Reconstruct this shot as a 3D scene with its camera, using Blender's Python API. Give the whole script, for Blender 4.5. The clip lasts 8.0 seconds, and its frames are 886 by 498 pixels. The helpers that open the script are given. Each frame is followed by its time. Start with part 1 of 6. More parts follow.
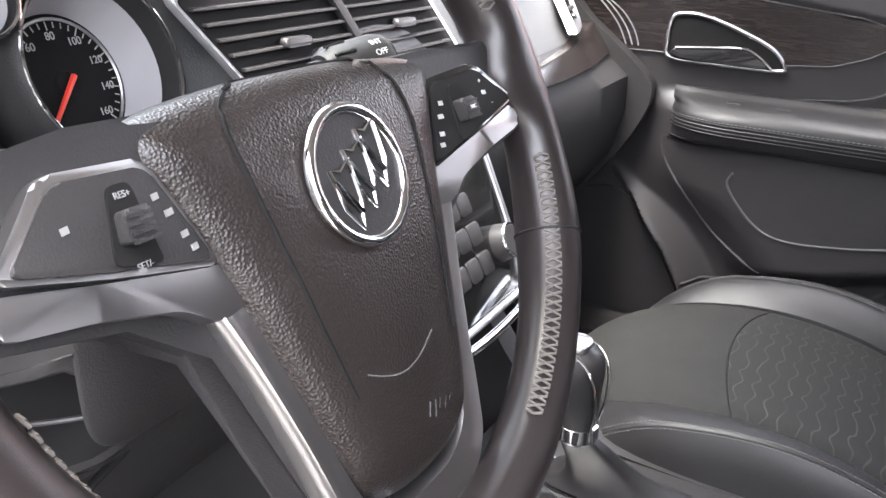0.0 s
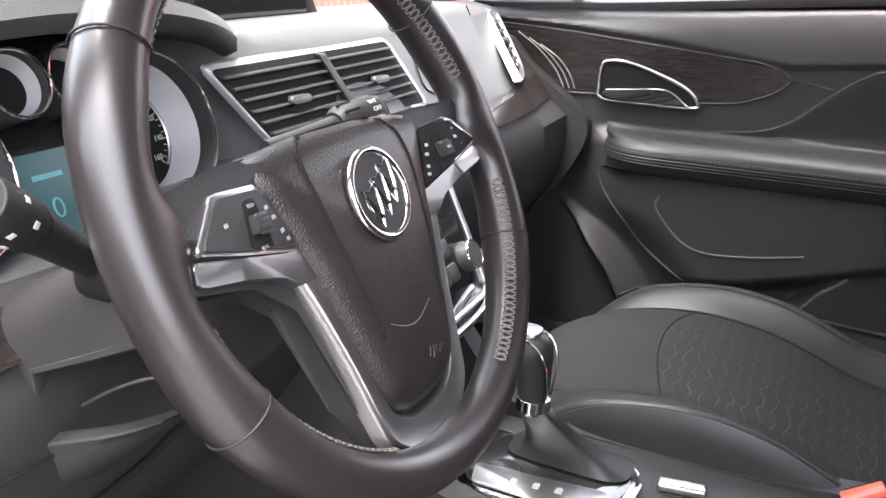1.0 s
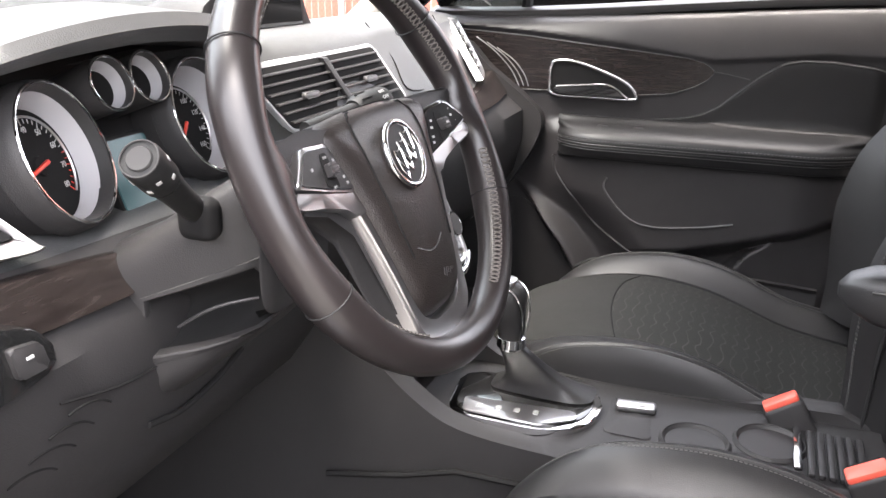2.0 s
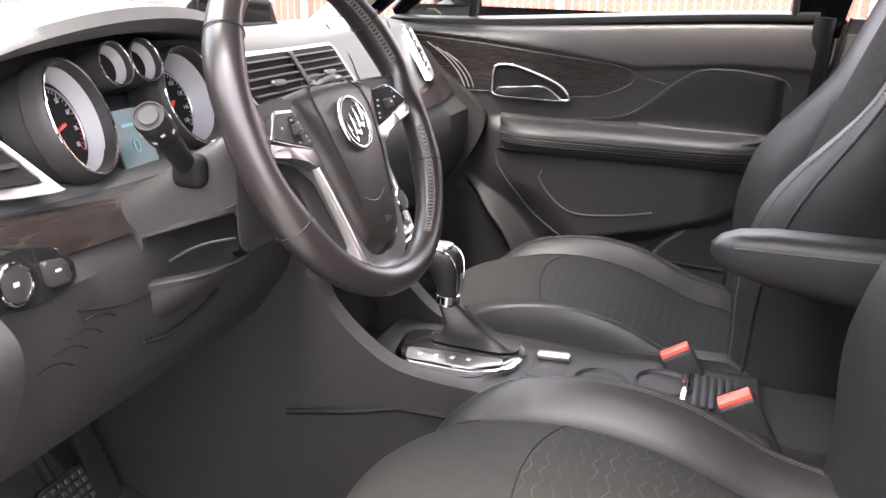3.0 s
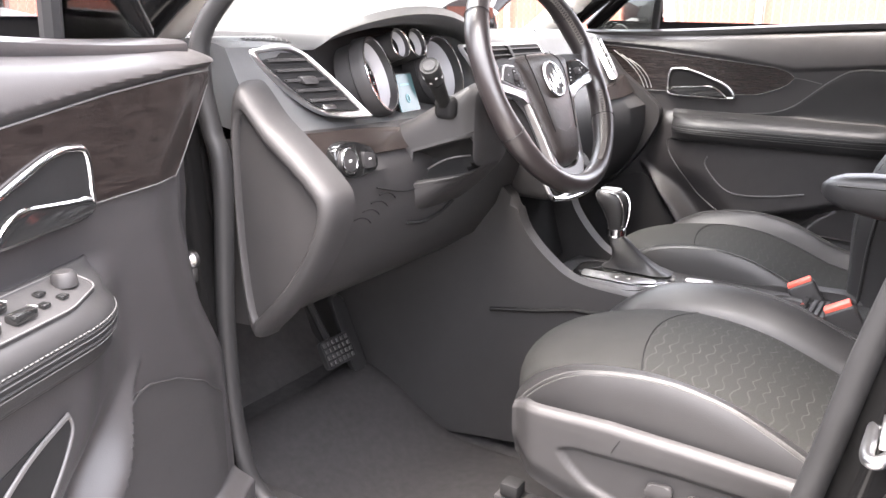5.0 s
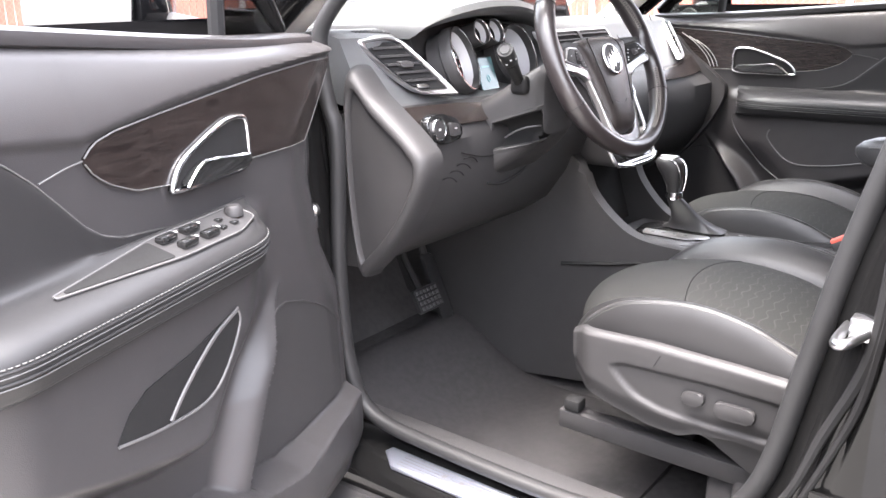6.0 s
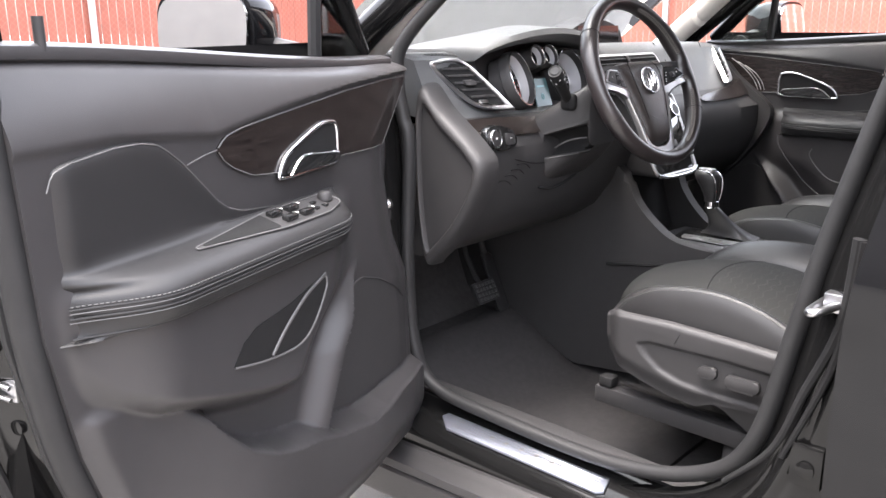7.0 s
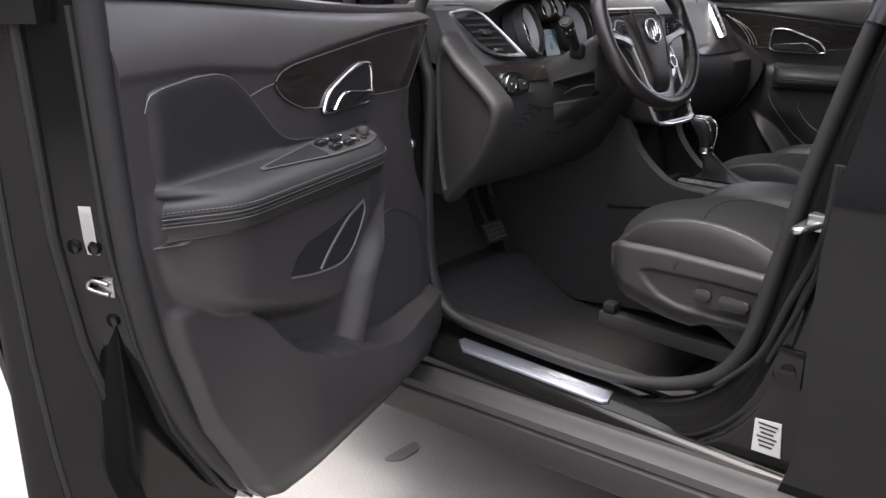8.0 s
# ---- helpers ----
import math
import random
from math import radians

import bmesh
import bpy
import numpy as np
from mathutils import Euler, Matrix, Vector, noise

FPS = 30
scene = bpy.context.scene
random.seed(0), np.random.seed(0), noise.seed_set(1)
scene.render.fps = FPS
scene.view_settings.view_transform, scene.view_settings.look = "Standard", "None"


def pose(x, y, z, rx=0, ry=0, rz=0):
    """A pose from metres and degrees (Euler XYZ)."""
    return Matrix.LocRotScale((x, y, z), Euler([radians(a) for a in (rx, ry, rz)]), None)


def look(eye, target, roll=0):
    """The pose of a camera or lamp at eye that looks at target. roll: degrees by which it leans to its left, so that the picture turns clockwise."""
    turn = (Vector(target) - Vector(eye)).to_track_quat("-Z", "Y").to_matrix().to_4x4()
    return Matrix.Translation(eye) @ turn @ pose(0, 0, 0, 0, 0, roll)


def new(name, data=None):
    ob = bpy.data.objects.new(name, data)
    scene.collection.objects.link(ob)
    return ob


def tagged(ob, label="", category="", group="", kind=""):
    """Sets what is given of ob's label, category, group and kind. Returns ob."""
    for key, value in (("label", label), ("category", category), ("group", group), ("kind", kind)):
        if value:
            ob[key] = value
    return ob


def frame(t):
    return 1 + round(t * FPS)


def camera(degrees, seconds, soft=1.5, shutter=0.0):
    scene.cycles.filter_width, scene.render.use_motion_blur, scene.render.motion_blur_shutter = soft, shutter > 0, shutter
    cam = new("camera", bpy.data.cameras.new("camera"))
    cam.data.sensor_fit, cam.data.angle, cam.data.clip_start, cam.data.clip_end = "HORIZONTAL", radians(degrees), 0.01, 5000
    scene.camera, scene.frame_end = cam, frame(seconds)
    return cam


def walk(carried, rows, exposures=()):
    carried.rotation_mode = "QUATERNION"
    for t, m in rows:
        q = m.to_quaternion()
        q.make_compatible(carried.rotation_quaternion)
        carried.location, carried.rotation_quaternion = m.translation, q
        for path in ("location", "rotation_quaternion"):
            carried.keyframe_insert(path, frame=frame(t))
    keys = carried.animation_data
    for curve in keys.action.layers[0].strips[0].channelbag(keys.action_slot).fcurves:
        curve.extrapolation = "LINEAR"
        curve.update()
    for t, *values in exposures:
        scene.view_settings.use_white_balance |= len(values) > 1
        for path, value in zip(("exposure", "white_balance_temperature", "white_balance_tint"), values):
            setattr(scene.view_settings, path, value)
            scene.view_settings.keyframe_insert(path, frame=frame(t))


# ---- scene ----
cam = camera(56.5, 8.0)
PATH = [
    (0, (-0.611, -0.172, 1.206), (1.021, 0.694, 0.44), 2.4),
    (0.5, (-0.693, -0.208, 1.224), (0.972, 0.612, 0.479), 1.9),
    (1, (-0.767, -0.229, 1.244), (0.943, 0.556, 0.566), 1.5),
    (1.2, (-0.801, -0.233, 1.254), (0.919, 0.529, 0.576), 1.4),
    (2.3, (-1.003, -0.278, 1.253), (0.774, 0.372, 0.609), 0.3),
    (2.5, (-1.033, -0.291, 1.256), (0.754, 0.337, 0.614), 0.7),
    (3, (-1.118, -0.347, 1.251), (0.686, 0.246, 0.626), 1.9),
    (3.5, (-1.214, -0.419, 1.246), (0.551, 0.293, 0.633), 1.9),
    (4, (-1.308, -0.466, 1.234), (0.385, 0.415, 0.634), 1.6),
    (4.5, (-1.403, -0.493, 1.224), (0.243, 0.48, 0.637), 1.6),
    (4.7, (-1.455, -0.505, 1.202), (0.194, 0.48, 0.642), 1.4),
    (5.8, (-1.701, -0.648, 1.211), (-0.161, 0.486, 0.625), -0.2),
    (6, (-1.734, -0.686, 1.214), (-0.225, 0.493, 0.633), -0.6),
    (6.5, (-1.818, -0.785, 1.216), (-0.375, 0.485, 0.662), -0.7),
    (7, (-1.903, -0.861, 1.222), (-0.494, 0.456, 0.695), -0.3),
    (7.5, (-1.978, -0.892, 1.218), (-0.574, 0.436, 0.703), 0.1),
    (8, (-2.062, -0.92, 1.203), (-0.651, 0.359, 0.593), 0.2),
]
EXPOSURES = [(0.0, 4.64, 6600, 13), (1.0, 4.38, 6600, 13), (2.5, 4.30, 6900, 15), (3.0, 4.46, 6900, 17), (3.5, 4.47, 6900, 17), (4.5, 4.86, 6900, 16), (6.0, 4.74, 6600, 14), (6.5, 4.62, 6600, 14), (7.0, 3.86, 6600, 13), (7.5, 3.76, 6600, 12), (8.0, 2.74, 6600, 14)]
walk(cam, [(t, look(eye, target, roll)) for t, eye, target, roll in PATH], EXPOSURES)


# ---------- world, sun, exposure ----------
world = bpy.data.worlds.new("sky")
scene.world = world
world.use_nodes = True
wn = world.node_tree.nodes
wl = world.node_tree.links
sky = wn.new("ShaderNodeTexSky")
sky.sky_type = "NISHITA"
sky.sun_disc = False
sky.sun_elevation = radians(77)
sky.sun_rotation = radians(-73)
sky.air_density, sky.dust_density = 1.0, 4.0
wn["Background"].inputs["Strength"].default_value = 0.15
soft_sky = wn.new("ShaderNodeHueSaturation")
soft_sky.inputs["Saturation"].default_value = 0.35
wl.new(sky.outputs[0], soft_sky.inputs["Color"])
wl.new(soft_sky.outputs[0], wn["Background"].inputs["Color"])
sun = new("sun", bpy.data.lights.new("sun", "SUN"))
sun.data.energy, sun.data.angle, sun.data.color = 0.55, radians(40), (1.0, 0.96, 0.9)
sun.matrix_world = look((-1.6, 0.5, 8), (0, 0, 0.5))


# ---------- materials ----------
def material(name, colour, rough=0.5, metal=0.0, vary=0.15, scale=30.0, grain=None, strength=0.2, spec=0.5, coat=0.0, spots=0.0):
    """Principled surface with two scales of variation and a fine relief (grain: scale of cells in 1/m)."""
    m = bpy.data.materials.new(name)
    m.use_nodes = True
    n, l = m.node_tree.nodes, m.node_tree.links
    b = n["Principled BSDF"]
    co = n.new("ShaderNodeTexCoord")
    big = n.new("ShaderNodeTexNoise")
    big.inputs["Scale"].default_value = scale
    big.inputs["Detail"].default_value = 6
    l.new(co.outputs["Object"], big.inputs["Vector"])
    mix = n.new("ShaderNodeMix")
    mix.data_type = "RGBA"
    lo = [c * (1 - vary) for c in colour]
    hi = [min(1, c * (1 + vary)) for c in colour]
    mix.inputs["A"].default_value = (*lo, 1)
    mix.inputs["B"].default_value = (*hi, 1)
    l.new(big.outputs["Fac"], mix.inputs["Factor"])
    l.new(mix.outputs["Result"], b.inputs["Base Color"])
    rr = n.new("ShaderNodeMapRange")
    small = n.new("ShaderNodeTexNoise")
    small.inputs["Scale"].default_value = scale * 9
    small.inputs["Detail"].default_value = 2
    l.new(co.outputs["Object"], small.inputs["Vector"])
    spread = 0.02 if metal or rough < 0.36 else 0.05
    rr.inputs["To Min"].default_value = max(0.02, rough - spread)
    rr.inputs["To Max"].default_value = min(1, rough + spread)
    l.new(small.outputs["Fac"], rr.inputs["Value"])
    l.new(rr.outputs["Result"], b.inputs["Roughness"])
    b.inputs["Metallic"].default_value = metal
    b.inputs["Specular IOR Level"].default_value = spec
    b.inputs["Coat Weight"].default_value = coat
    b.inputs["Coat Roughness"].default_value = 0.05
    if grain:
        v = n.new("ShaderNodeTexVoronoi")
        v.inputs["Scale"].default_value = grain
        l.new(co.outputs["Object"], v.inputs["Vector"])
        bp = n.new("ShaderNodeBump")
        bp.inputs["Strength"].default_value = strength
        bp.inputs["Distance"].default_value = 0.6 / grain
        l.new(v.outputs["Distance"], bp.inputs["Height"])
        l.new(bp.outputs["Normal"], b.inputs["Normal"])
    return m


BLACK_PLASTIC = material("black_plastic", (0.023, 0.0220, 0.0224), 0.52, vary=0.15, grain=900, strength=0.2, spec=0.29)
SOFT_DASH = material("soft_dash", (0.052, 0.053, 0.054), 0.50, vary=0.15, grain=700, strength=0.3)
GREY_PLASTIC = material("grey_plastic", (0.027, 0.0255, 0.0262), 0.40, vary=0.12, grain=900, strength=0.16, spec=0.40)
LEATHER = material("leather", (0.0145, 0.0140, 0.0143), 0.42, vary=0.15, grain=1100, strength=0.25, spec=0.40)
WHEEL_LEATHER = material("wheel_leather", (0.015, 0.0122, 0.0122), 0.31, vary=0.10, grain=1500, strength=0.10)
PAD_GRAIN = material("pad_grain", (0.017, 0.0138, 0.0128), 0.31, vary=0.2, grain=820, strength=0.42)
PAD_SOFT = material("soft_pad", (0.014, 0.0136, 0.0140), 0.43, vary=0.12, grain=1100, strength=0.15, spec=0.32)
BEZEL = material("silver_paint", (0.46, 0.46, 0.465), 0.36, 0.35, vary=0.05)
WIRE = material("coated_wire", (0.26, 0.10, 0.07), 0.6, vary=0.2)
CARPET = material("carpet", (0.040, 0.038, 0.038), 0.95, vary=0.4, scale=60, grain=1500, strength=0.8, spec=0.1)
PAINT = material("black_paint", (0.005, 0.005, 0.0055), 0.07, vary=0.05, spec=0.24)
SATIN_PAINT = material("satin_black_paint", (0.005, 0.0049, 0.0049), 0.13, vary=0.05, spec=0.25)
RUBBER = material("rubber", (0.014, 0.0138, 0.0142), 0.55, vary=0.2, spec=0.25)
CHROME = material("chrome", (0.72, 0.72, 0.73), 0.09, 1.0, vary=0.05)
SILVER = material("satin_silver", (0.50, 0.49, 0.49), 0.34, 1.0, vary=0.05)
SCUFF = material("brushed_sill", (0.42, 0.45, 0.53), 0.42, 1.0, vary=0.05)
STEEL = material("bare_steel", (0.40, 0.40, 0.41), 0.32, 1.0, vary=0.1)
DIAL_WALL = material("dial_wall", (0.33, 0.325, 0.335), 0.5, vary=0.05)
PILLAR_GREY = material("pillar_grey", (0.11, 0.105, 0.105), 0.55, vary=0.1, grain=900, strength=0.2)
# near-black for dark parts, and for shade painted where openings are flat
DARK = material("dark_parts_and_shade", (0.012, 0.0118, 0.012), 0.7, vary=0.2, spec=0.1)
PIANO = material("gloss_black", (0.012, 0.012, 0.012), 0.08, vary=0.2, coat=0.6)
THREAD = material("thread", (0.09, 0.081, 0.074), 0.8, vary=0.2)
DARK_THREAD = material("dark_thread", (0.055, 0.055, 0.055), 0.8, vary=0.2)
SEAT_THREAD = material("seat_thread", (0.055, 0.054, 0.052), 0.8, vary=0.2)
RED_BUTTON = material("red_button", (0.62, 0.09, 0.06), 0.4, vary=0.1)
NEEDLE = material("needle_red", (0.75, 0.05, 0.03), 0.4)
WHITE_PRINT = material("white_print", (0.40, 0.40, 0.39), 0.5, vary=0.05)
GREY_PRINT = material("grey_print", (0.22, 0.22, 0.22), 0.5, vary=0.05)
PILLAR_TRIM = material("pillar_trim", (0.42, 0.40, 0.37), 0.75, vary=0.08, grain=900, strength=0.2)
CONCRETE = material("concrete", (0.19, 0.185, 0.175), 0.9, vary=0.25, scale=3.5, grain=160, strength=0.25)
PLASTER = material("plaster", (0.16, 0.15, 0.14), 0.9, vary=0.2, scale=4, grain=200, strength=0.3)
STAIN = material("oil_stain", (0.10, 0.094, 0.088), 0.7, vary=0.3, scale=25)
FENCE_RED = material("fence_red", (0.23, 0.068, 0.046), 0.7, vary=0.25, scale=6)
GALVANISED = material("galvanised", (0.55, 0.55, 0.56), 0.45, 0.6, vary=0.1)
MIRROR = material("mirror", (0.92, 0.93, 0.94), 0.02, 1.0, vary=0.0)
MAT = material("mat_pile", (0.029, 0.0275, 0.0278), 0.95, vary=0.3, scale=70, grain=1500, strength=0.8, spec=0.1)
INLAY_EDGE = material("inlay_edge", (0.075, 0.073, 0.073), 0.4, vary=0.05)
PAPER = material("paper_label", (0.30, 0.30, 0.295), 0.6, vary=0.05)


def fabric_material():
    """Charcoal cloth with raised pale wavy lines that run across the seat."""
    m = bpy.data.materials.new("wavy_cloth")
    m.use_nodes = True
    n, l = m.node_tree.nodes, m.node_tree.links
    b = n["Principled BSDF"]
    co = n.new("ShaderNodeTexCoord")
    sep = n.new("ShaderNodeSeparateXYZ")
    warp = n.new("ShaderNodeTexNoise")
    warp.inputs["Scale"].default_value = 14
    l.new(co.outputs["Object"], warp.inputs["Vector"])
    l.new(co.outputs["Object"], sep.inputs[0])

    def mth(op, a, c=None):
        k = n.new("ShaderNodeMath")
        k.operation = op
        for i, v in enumerate((a, c)):
            if v is None:
                continue
            if isinstance(v, (int, float)):
                k.inputs[i].default_value = v
            else:
                l.new(v, k.inputs[i])
        return k.outputs[0]

    along = mth("ADD", sep.outputs["X"], mth("MULTIPLY", warp.outputs["Fac"], 0.06))
    row = mth("MULTIPLY", mth("FLOOR", mth("MULTIPLY", sep.outputs["Y"], 58.0)), 2.4)
    wave = mth("MULTIPLY", mth("SINE", mth("ADD", mth("MULTIPLY", along, 165.0), row)), 0.19)
    cell = mth("ADD", mth("FRACT", mth("MULTIPLY", sep.outputs["Y"], 58.0)), wave)
    lines = mth("LESS_THAN", mth("ABSOLUTE", mth("SUBTRACT", cell, 0.5)), 0.055)
    fade = n.new("ShaderNodeTexNoise")
    fade.inputs["Scale"].default_value = 30
    l.new(co.outputs["Object"], fade.inputs["Vector"])
    lines = mth("MULTIPLY", lines, mth("MULTIPLY", mth("POWER", fade.outputs["Fac"], 2.0), 1.35))
    weave = n.new("ShaderNodeTexNoise")
    weave.inputs["Scale"].default_value = 1800
    l.new(co.outputs["Object"], weave.inputs["Vector"])
    base = n.new("ShaderNodeMix")
    base.data_type = "RGBA"
    base.inputs["A"].default_value = (0.010, 0.010, 0.0094, 1)
    base.inputs["B"].default_value = (0.020, 0.020, 0.0188, 1)
    l.new(weave.outputs["Fac"], base.inputs["Factor"])
    top = n.new("ShaderNodeMix")
    top.data_type = "RGBA"
    l.new(lines, top.inputs["Factor"])
    l.new(base.outputs["Result"], top.inputs["A"])
    top.inputs["B"].default_value = (0.042, 0.042, 0.040, 1)
    l.new(top.outputs["Result"], b.inputs["Base Color"])
    b.inputs["Roughness"].default_value = 0.85
    b.inputs["Specular IOR Level"].default_value = 0.18
    bp = n.new("ShaderNodeBump")
    bp.inputs["Strength"].default_value = 0.35
    bp.inputs["Distance"].default_value = 0.0006
    l.new(mth("ADD", mth("MULTIPLY", lines, 1.2), mth("MULTIPLY", weave.outputs["Fac"], 0.5)), bp.inputs["Height"])
    l.new(bp.outputs["Normal"], b.inputs["Normal"])
    return m


def wood_material():
    """Dark glossy burl with long streaks."""
    m = bpy.data.materials.new("dark_wood")
    m.use_nodes = True
    n, l = m.node_tree.nodes, m.node_tree.links
    b = n["Principled BSDF"]
    co = n.new("ShaderNodeTexCoord")
    mp = n.new("ShaderNodeMapping")
    mp.inputs["Scale"].default_value = (9, 9, 75)
    l.new(co.outputs["Object"], mp.inputs["Vector"])
    w = n.new("ShaderNodeTexNoise")
    w.inputs["Scale"].default_value = 2.2
    w.inputs["Detail"].default_value = 8
    w.inputs["Distortion"].default_value = 1.6
    l.new(mp.outputs[0], w.inputs["Vector"])
    r = n.new("ShaderNodeValToRGB")
    r.color_ramp.elements[0].position, r.color_ramp.elements[0].color = 0.35, (0.007, 0.0052, 0.0049, 1)
    r.color_ramp.elements[1].position, r.color_ramp.elements[1].color = 0.68, (0.020, 0.0156, 0.0142, 1)
    l.new(w.outputs["Fac"], r.inputs["Fac"])
    l.new(r.outputs["Color"], b.inputs["Base Color"])
    b.inputs["Roughness"].default_value = 0.27
    b.inputs["Specular IOR Level"].default_value = 0.40
    b.inputs["Coat Weight"].default_value = 0.12
    b.inputs["Coat Roughness"].default_value = 0.08
    return m


def glass_material(name, tint, rough=0.0):
    m = bpy.data.materials.new(name)
    m.use_nodes = True
    n, l = m.node_tree.nodes, m.node_tree.links
    n.remove(n["Principled BSDF"])
    clear = n.new("ShaderNodeBsdfTransparent")
    clear.inputs["Color"].default_value = (*tint, 1)
    gloss = n.new("ShaderNodeBsdfGlossy")
    gloss.inputs["Roughness"].default_value = 0.02
    fres = n.new("ShaderNodeFresnel")
    fres.inputs["IOR"].default_value = 1.45
    mix = n.new("ShaderNodeMixShader")
    l.new(fres.outputs[0], mix.inputs[0])
    l.new(clear.outputs[0], mix.inputs[1])
    l.new(gloss.outputs[0], mix.inputs[2])
    l.new(mix.outputs[0], n["Material Output"].inputs["Surface"])
    return m


def glow_material(name, colour, strength):
    m = bpy.data.materials.new(name)
    m.use_nodes = True
    b = m.node_tree.nodes["Principled BSDF"]
    b.inputs["Base Color"].default_value = (*[c * 0.3 for c in colour], 1)
    b.inputs["Emission Color"].default_value = (*colour, 1)
    b.inputs["Emission Strength"].default_value = strength
    b.inputs["Roughness"].default_value = 0.2
    return m


FABRIC = fabric_material()
PLAIN_CLOTH = material("plain_cloth", (0.0152, 0.0152, 0.0143), 0.85, vary=0.25, scale=40, grain=1500, strength=0.35, spec=0.2)
WOOD = wood_material()
GLASS = glass_material("clear_glass", (0.93, 0.97, 0.95))
TINT = glass_material("light_cutting_glass", (0.14, 0.15, 0.145))
SCREEN = glow_material("teal_screen", (0.085, 0.185, 0.20), 0.010)
STALK = material("stalk_black", (0.012, 0.012, 0.012), 0.5, vary=0.1, grain=1500, strength=0.1, spec=0.25)
ARM_GREY = material("satin_dark_metal", (0.30, 0.295, 0.295), 0.30, 1.0, vary=0.05)
CAP_GREY = material("cap_grey", (0.045, 0.044, 0.044), 0.7, vary=0.05, spec=0.15)
CYAN_PRINT = glow_material("cyan_print", (0.14, 0.42, 0.47), 0.022)


# ---------- mesh helpers ----------
def part(name, bm, mat, parent=None, label="", smooth=40):
    """Links bm as one mesh object, under a thing or a part."""
    bmesh.ops.recalc_face_normals(bm, faces=bm.faces)
    me = bpy.data.meshes.new(name)
    bm.to_mesh(me)
    bm.free()
    me.materials.append(mat)
    if smooth:
        me.shade_smooth()
        me.set_sharp_from_angle(angle=radians(smooth))
    ob = new(name, me)
    if parent:
        ob.parent = parent
        root = parent
        while root.parent:
            root = root.parent
        ob.matrix_parent_inverse = root.matrix_basis.inverted() if parent is root else Matrix()
    if label:
        ob["label"] = label
    return ob


def thing(name, base, label, category, group="", kind=""):
    e = new(name)
    e.empty_display_size = 0.05
    e.matrix_basis = Matrix.Translation(base)
    return tagged(e, label, category, group, kind)


def curve_points(pts, closed=True, n=6):
    """Catmull-Rom through pts (2D or 3D), n points a span."""
    pts = [Vector(p) for p in pts]
    out, k = [], len(pts)
    for i in range(k if closed else k - 1):
        if closed:
            a, b, c, d = pts[i - 1], pts[i], pts[(i + 1) % k], pts[(i + 2) % k]
        else:
            a, b, c, d = pts[max(i - 1, 0)], pts[i], pts[i + 1], pts[min(i + 2, k - 1)]
        for j in range(n):
            t = j / n
            out.append(0.5 * ((2 * b) + (c - a) * t + (2 * a - 5 * b + 4 * c - d) * t * t + (3 * b - a - 3 * c + d) * t ** 3))
    if not closed:
        out.append(pts[-1])
    return out


def rounded(pts, r, n=4):
    """A closed 2D outline with its corners rounded by up to r."""
    pts, out = [Vector(p) for p in pts], []
    k = len(pts)
    for i in range(k):
        p, a, c = pts[i], pts[i - 1], pts[(i + 1) % k]
        da, dc = a - p, c - p
        q = min(r, da.length * 0.45, dc.length * 0.45)
        s, e = p + da.normalized() * q, p + dc.normalized() * q
        for j in range(n + 1):
            t = j / n
            out.append((1 - t) ** 2 * s + 2 * t * (1 - t) * p + t * t * e)
    return out


def slab(outline, place, a0, a1, bevel=0.0, seg=2):
    """Outline (2D) pushed from a0 to a1; place(u, v, a) gives the point in the room."""
    bm = bmesh.new()
    lo = [bm.verts.new(place(p[0], p[1], a0)) for p in outline]
    hi = [bm.verts.new(place(p[0], p[1], a1)) for p in outline]
    k = len(outline)
    bm.faces.new(lo[::-1])
    bm.faces.new(hi)
    rim = []
    for i in range(k):
        f = bm.faces.new((lo[i], lo[(i + 1) % k], hi[(i + 1) % k], hi[i]))
        rim += [e for e in f.edges if set(e.verts) <= set(hi) or set(e.verts) <= set(lo)]
    if bevel:
        bmesh.ops.bevel(bm, geom=list(set(rim)), offset=bevel, segments=seg, affect="EDGES", profile=0.5, clamp_overlap=True)
    return bm


def across_x(u, v, a):
    return (a, u, v)


def across_y(u, v, a):
    return (u, a, v)


def across_z(u, v, a):
    return (u, v, a)


def sweep(path, radius, closed=False, n=10, flat=1.0, cap=True):
    """A tube along path; radius may be a function of 0..1; flat squeezes it in its second direction."""
    path = [Vector(p) for p in path]
    bm, rings, k = bmesh.new(), [], len(path)
    up = None
    for i, p in enumerate(path):
        d = (path[(i + 1) % k] - path[i - 1]) if closed else (path[min(i + 1, k - 1)] - path[max(i - 1, 0)])
        d.normalize()
        if up is None:
            up = Vector((0, 0, 1)) if abs(d.z) < 0.9 else Vector((1, 0, 0))
        up = (up - d * up.dot(d)).normalized()
        side = d.cross(up)
        r = radius(i / max(1, k - 1)) if callable(radius) else radius
        rings.append([bm.verts.new(p + (side * math.cos(a) + up * math.sin(a) * flat) * r) for a in (2 * math.pi * j / n for j in range(n))])
    for i in range(k if closed else k - 1):
        a, b = rings[i], rings[(i + 1) % k]
        for j in range(n):
            bm.faces.new((a[j], a[(j + 1) % n], b[(j + 1) % n], b[j]))
    if cap and not closed:
        bm.faces.new(rings[0][::-1])
        bm.faces.new(rings[-1])
    return bm


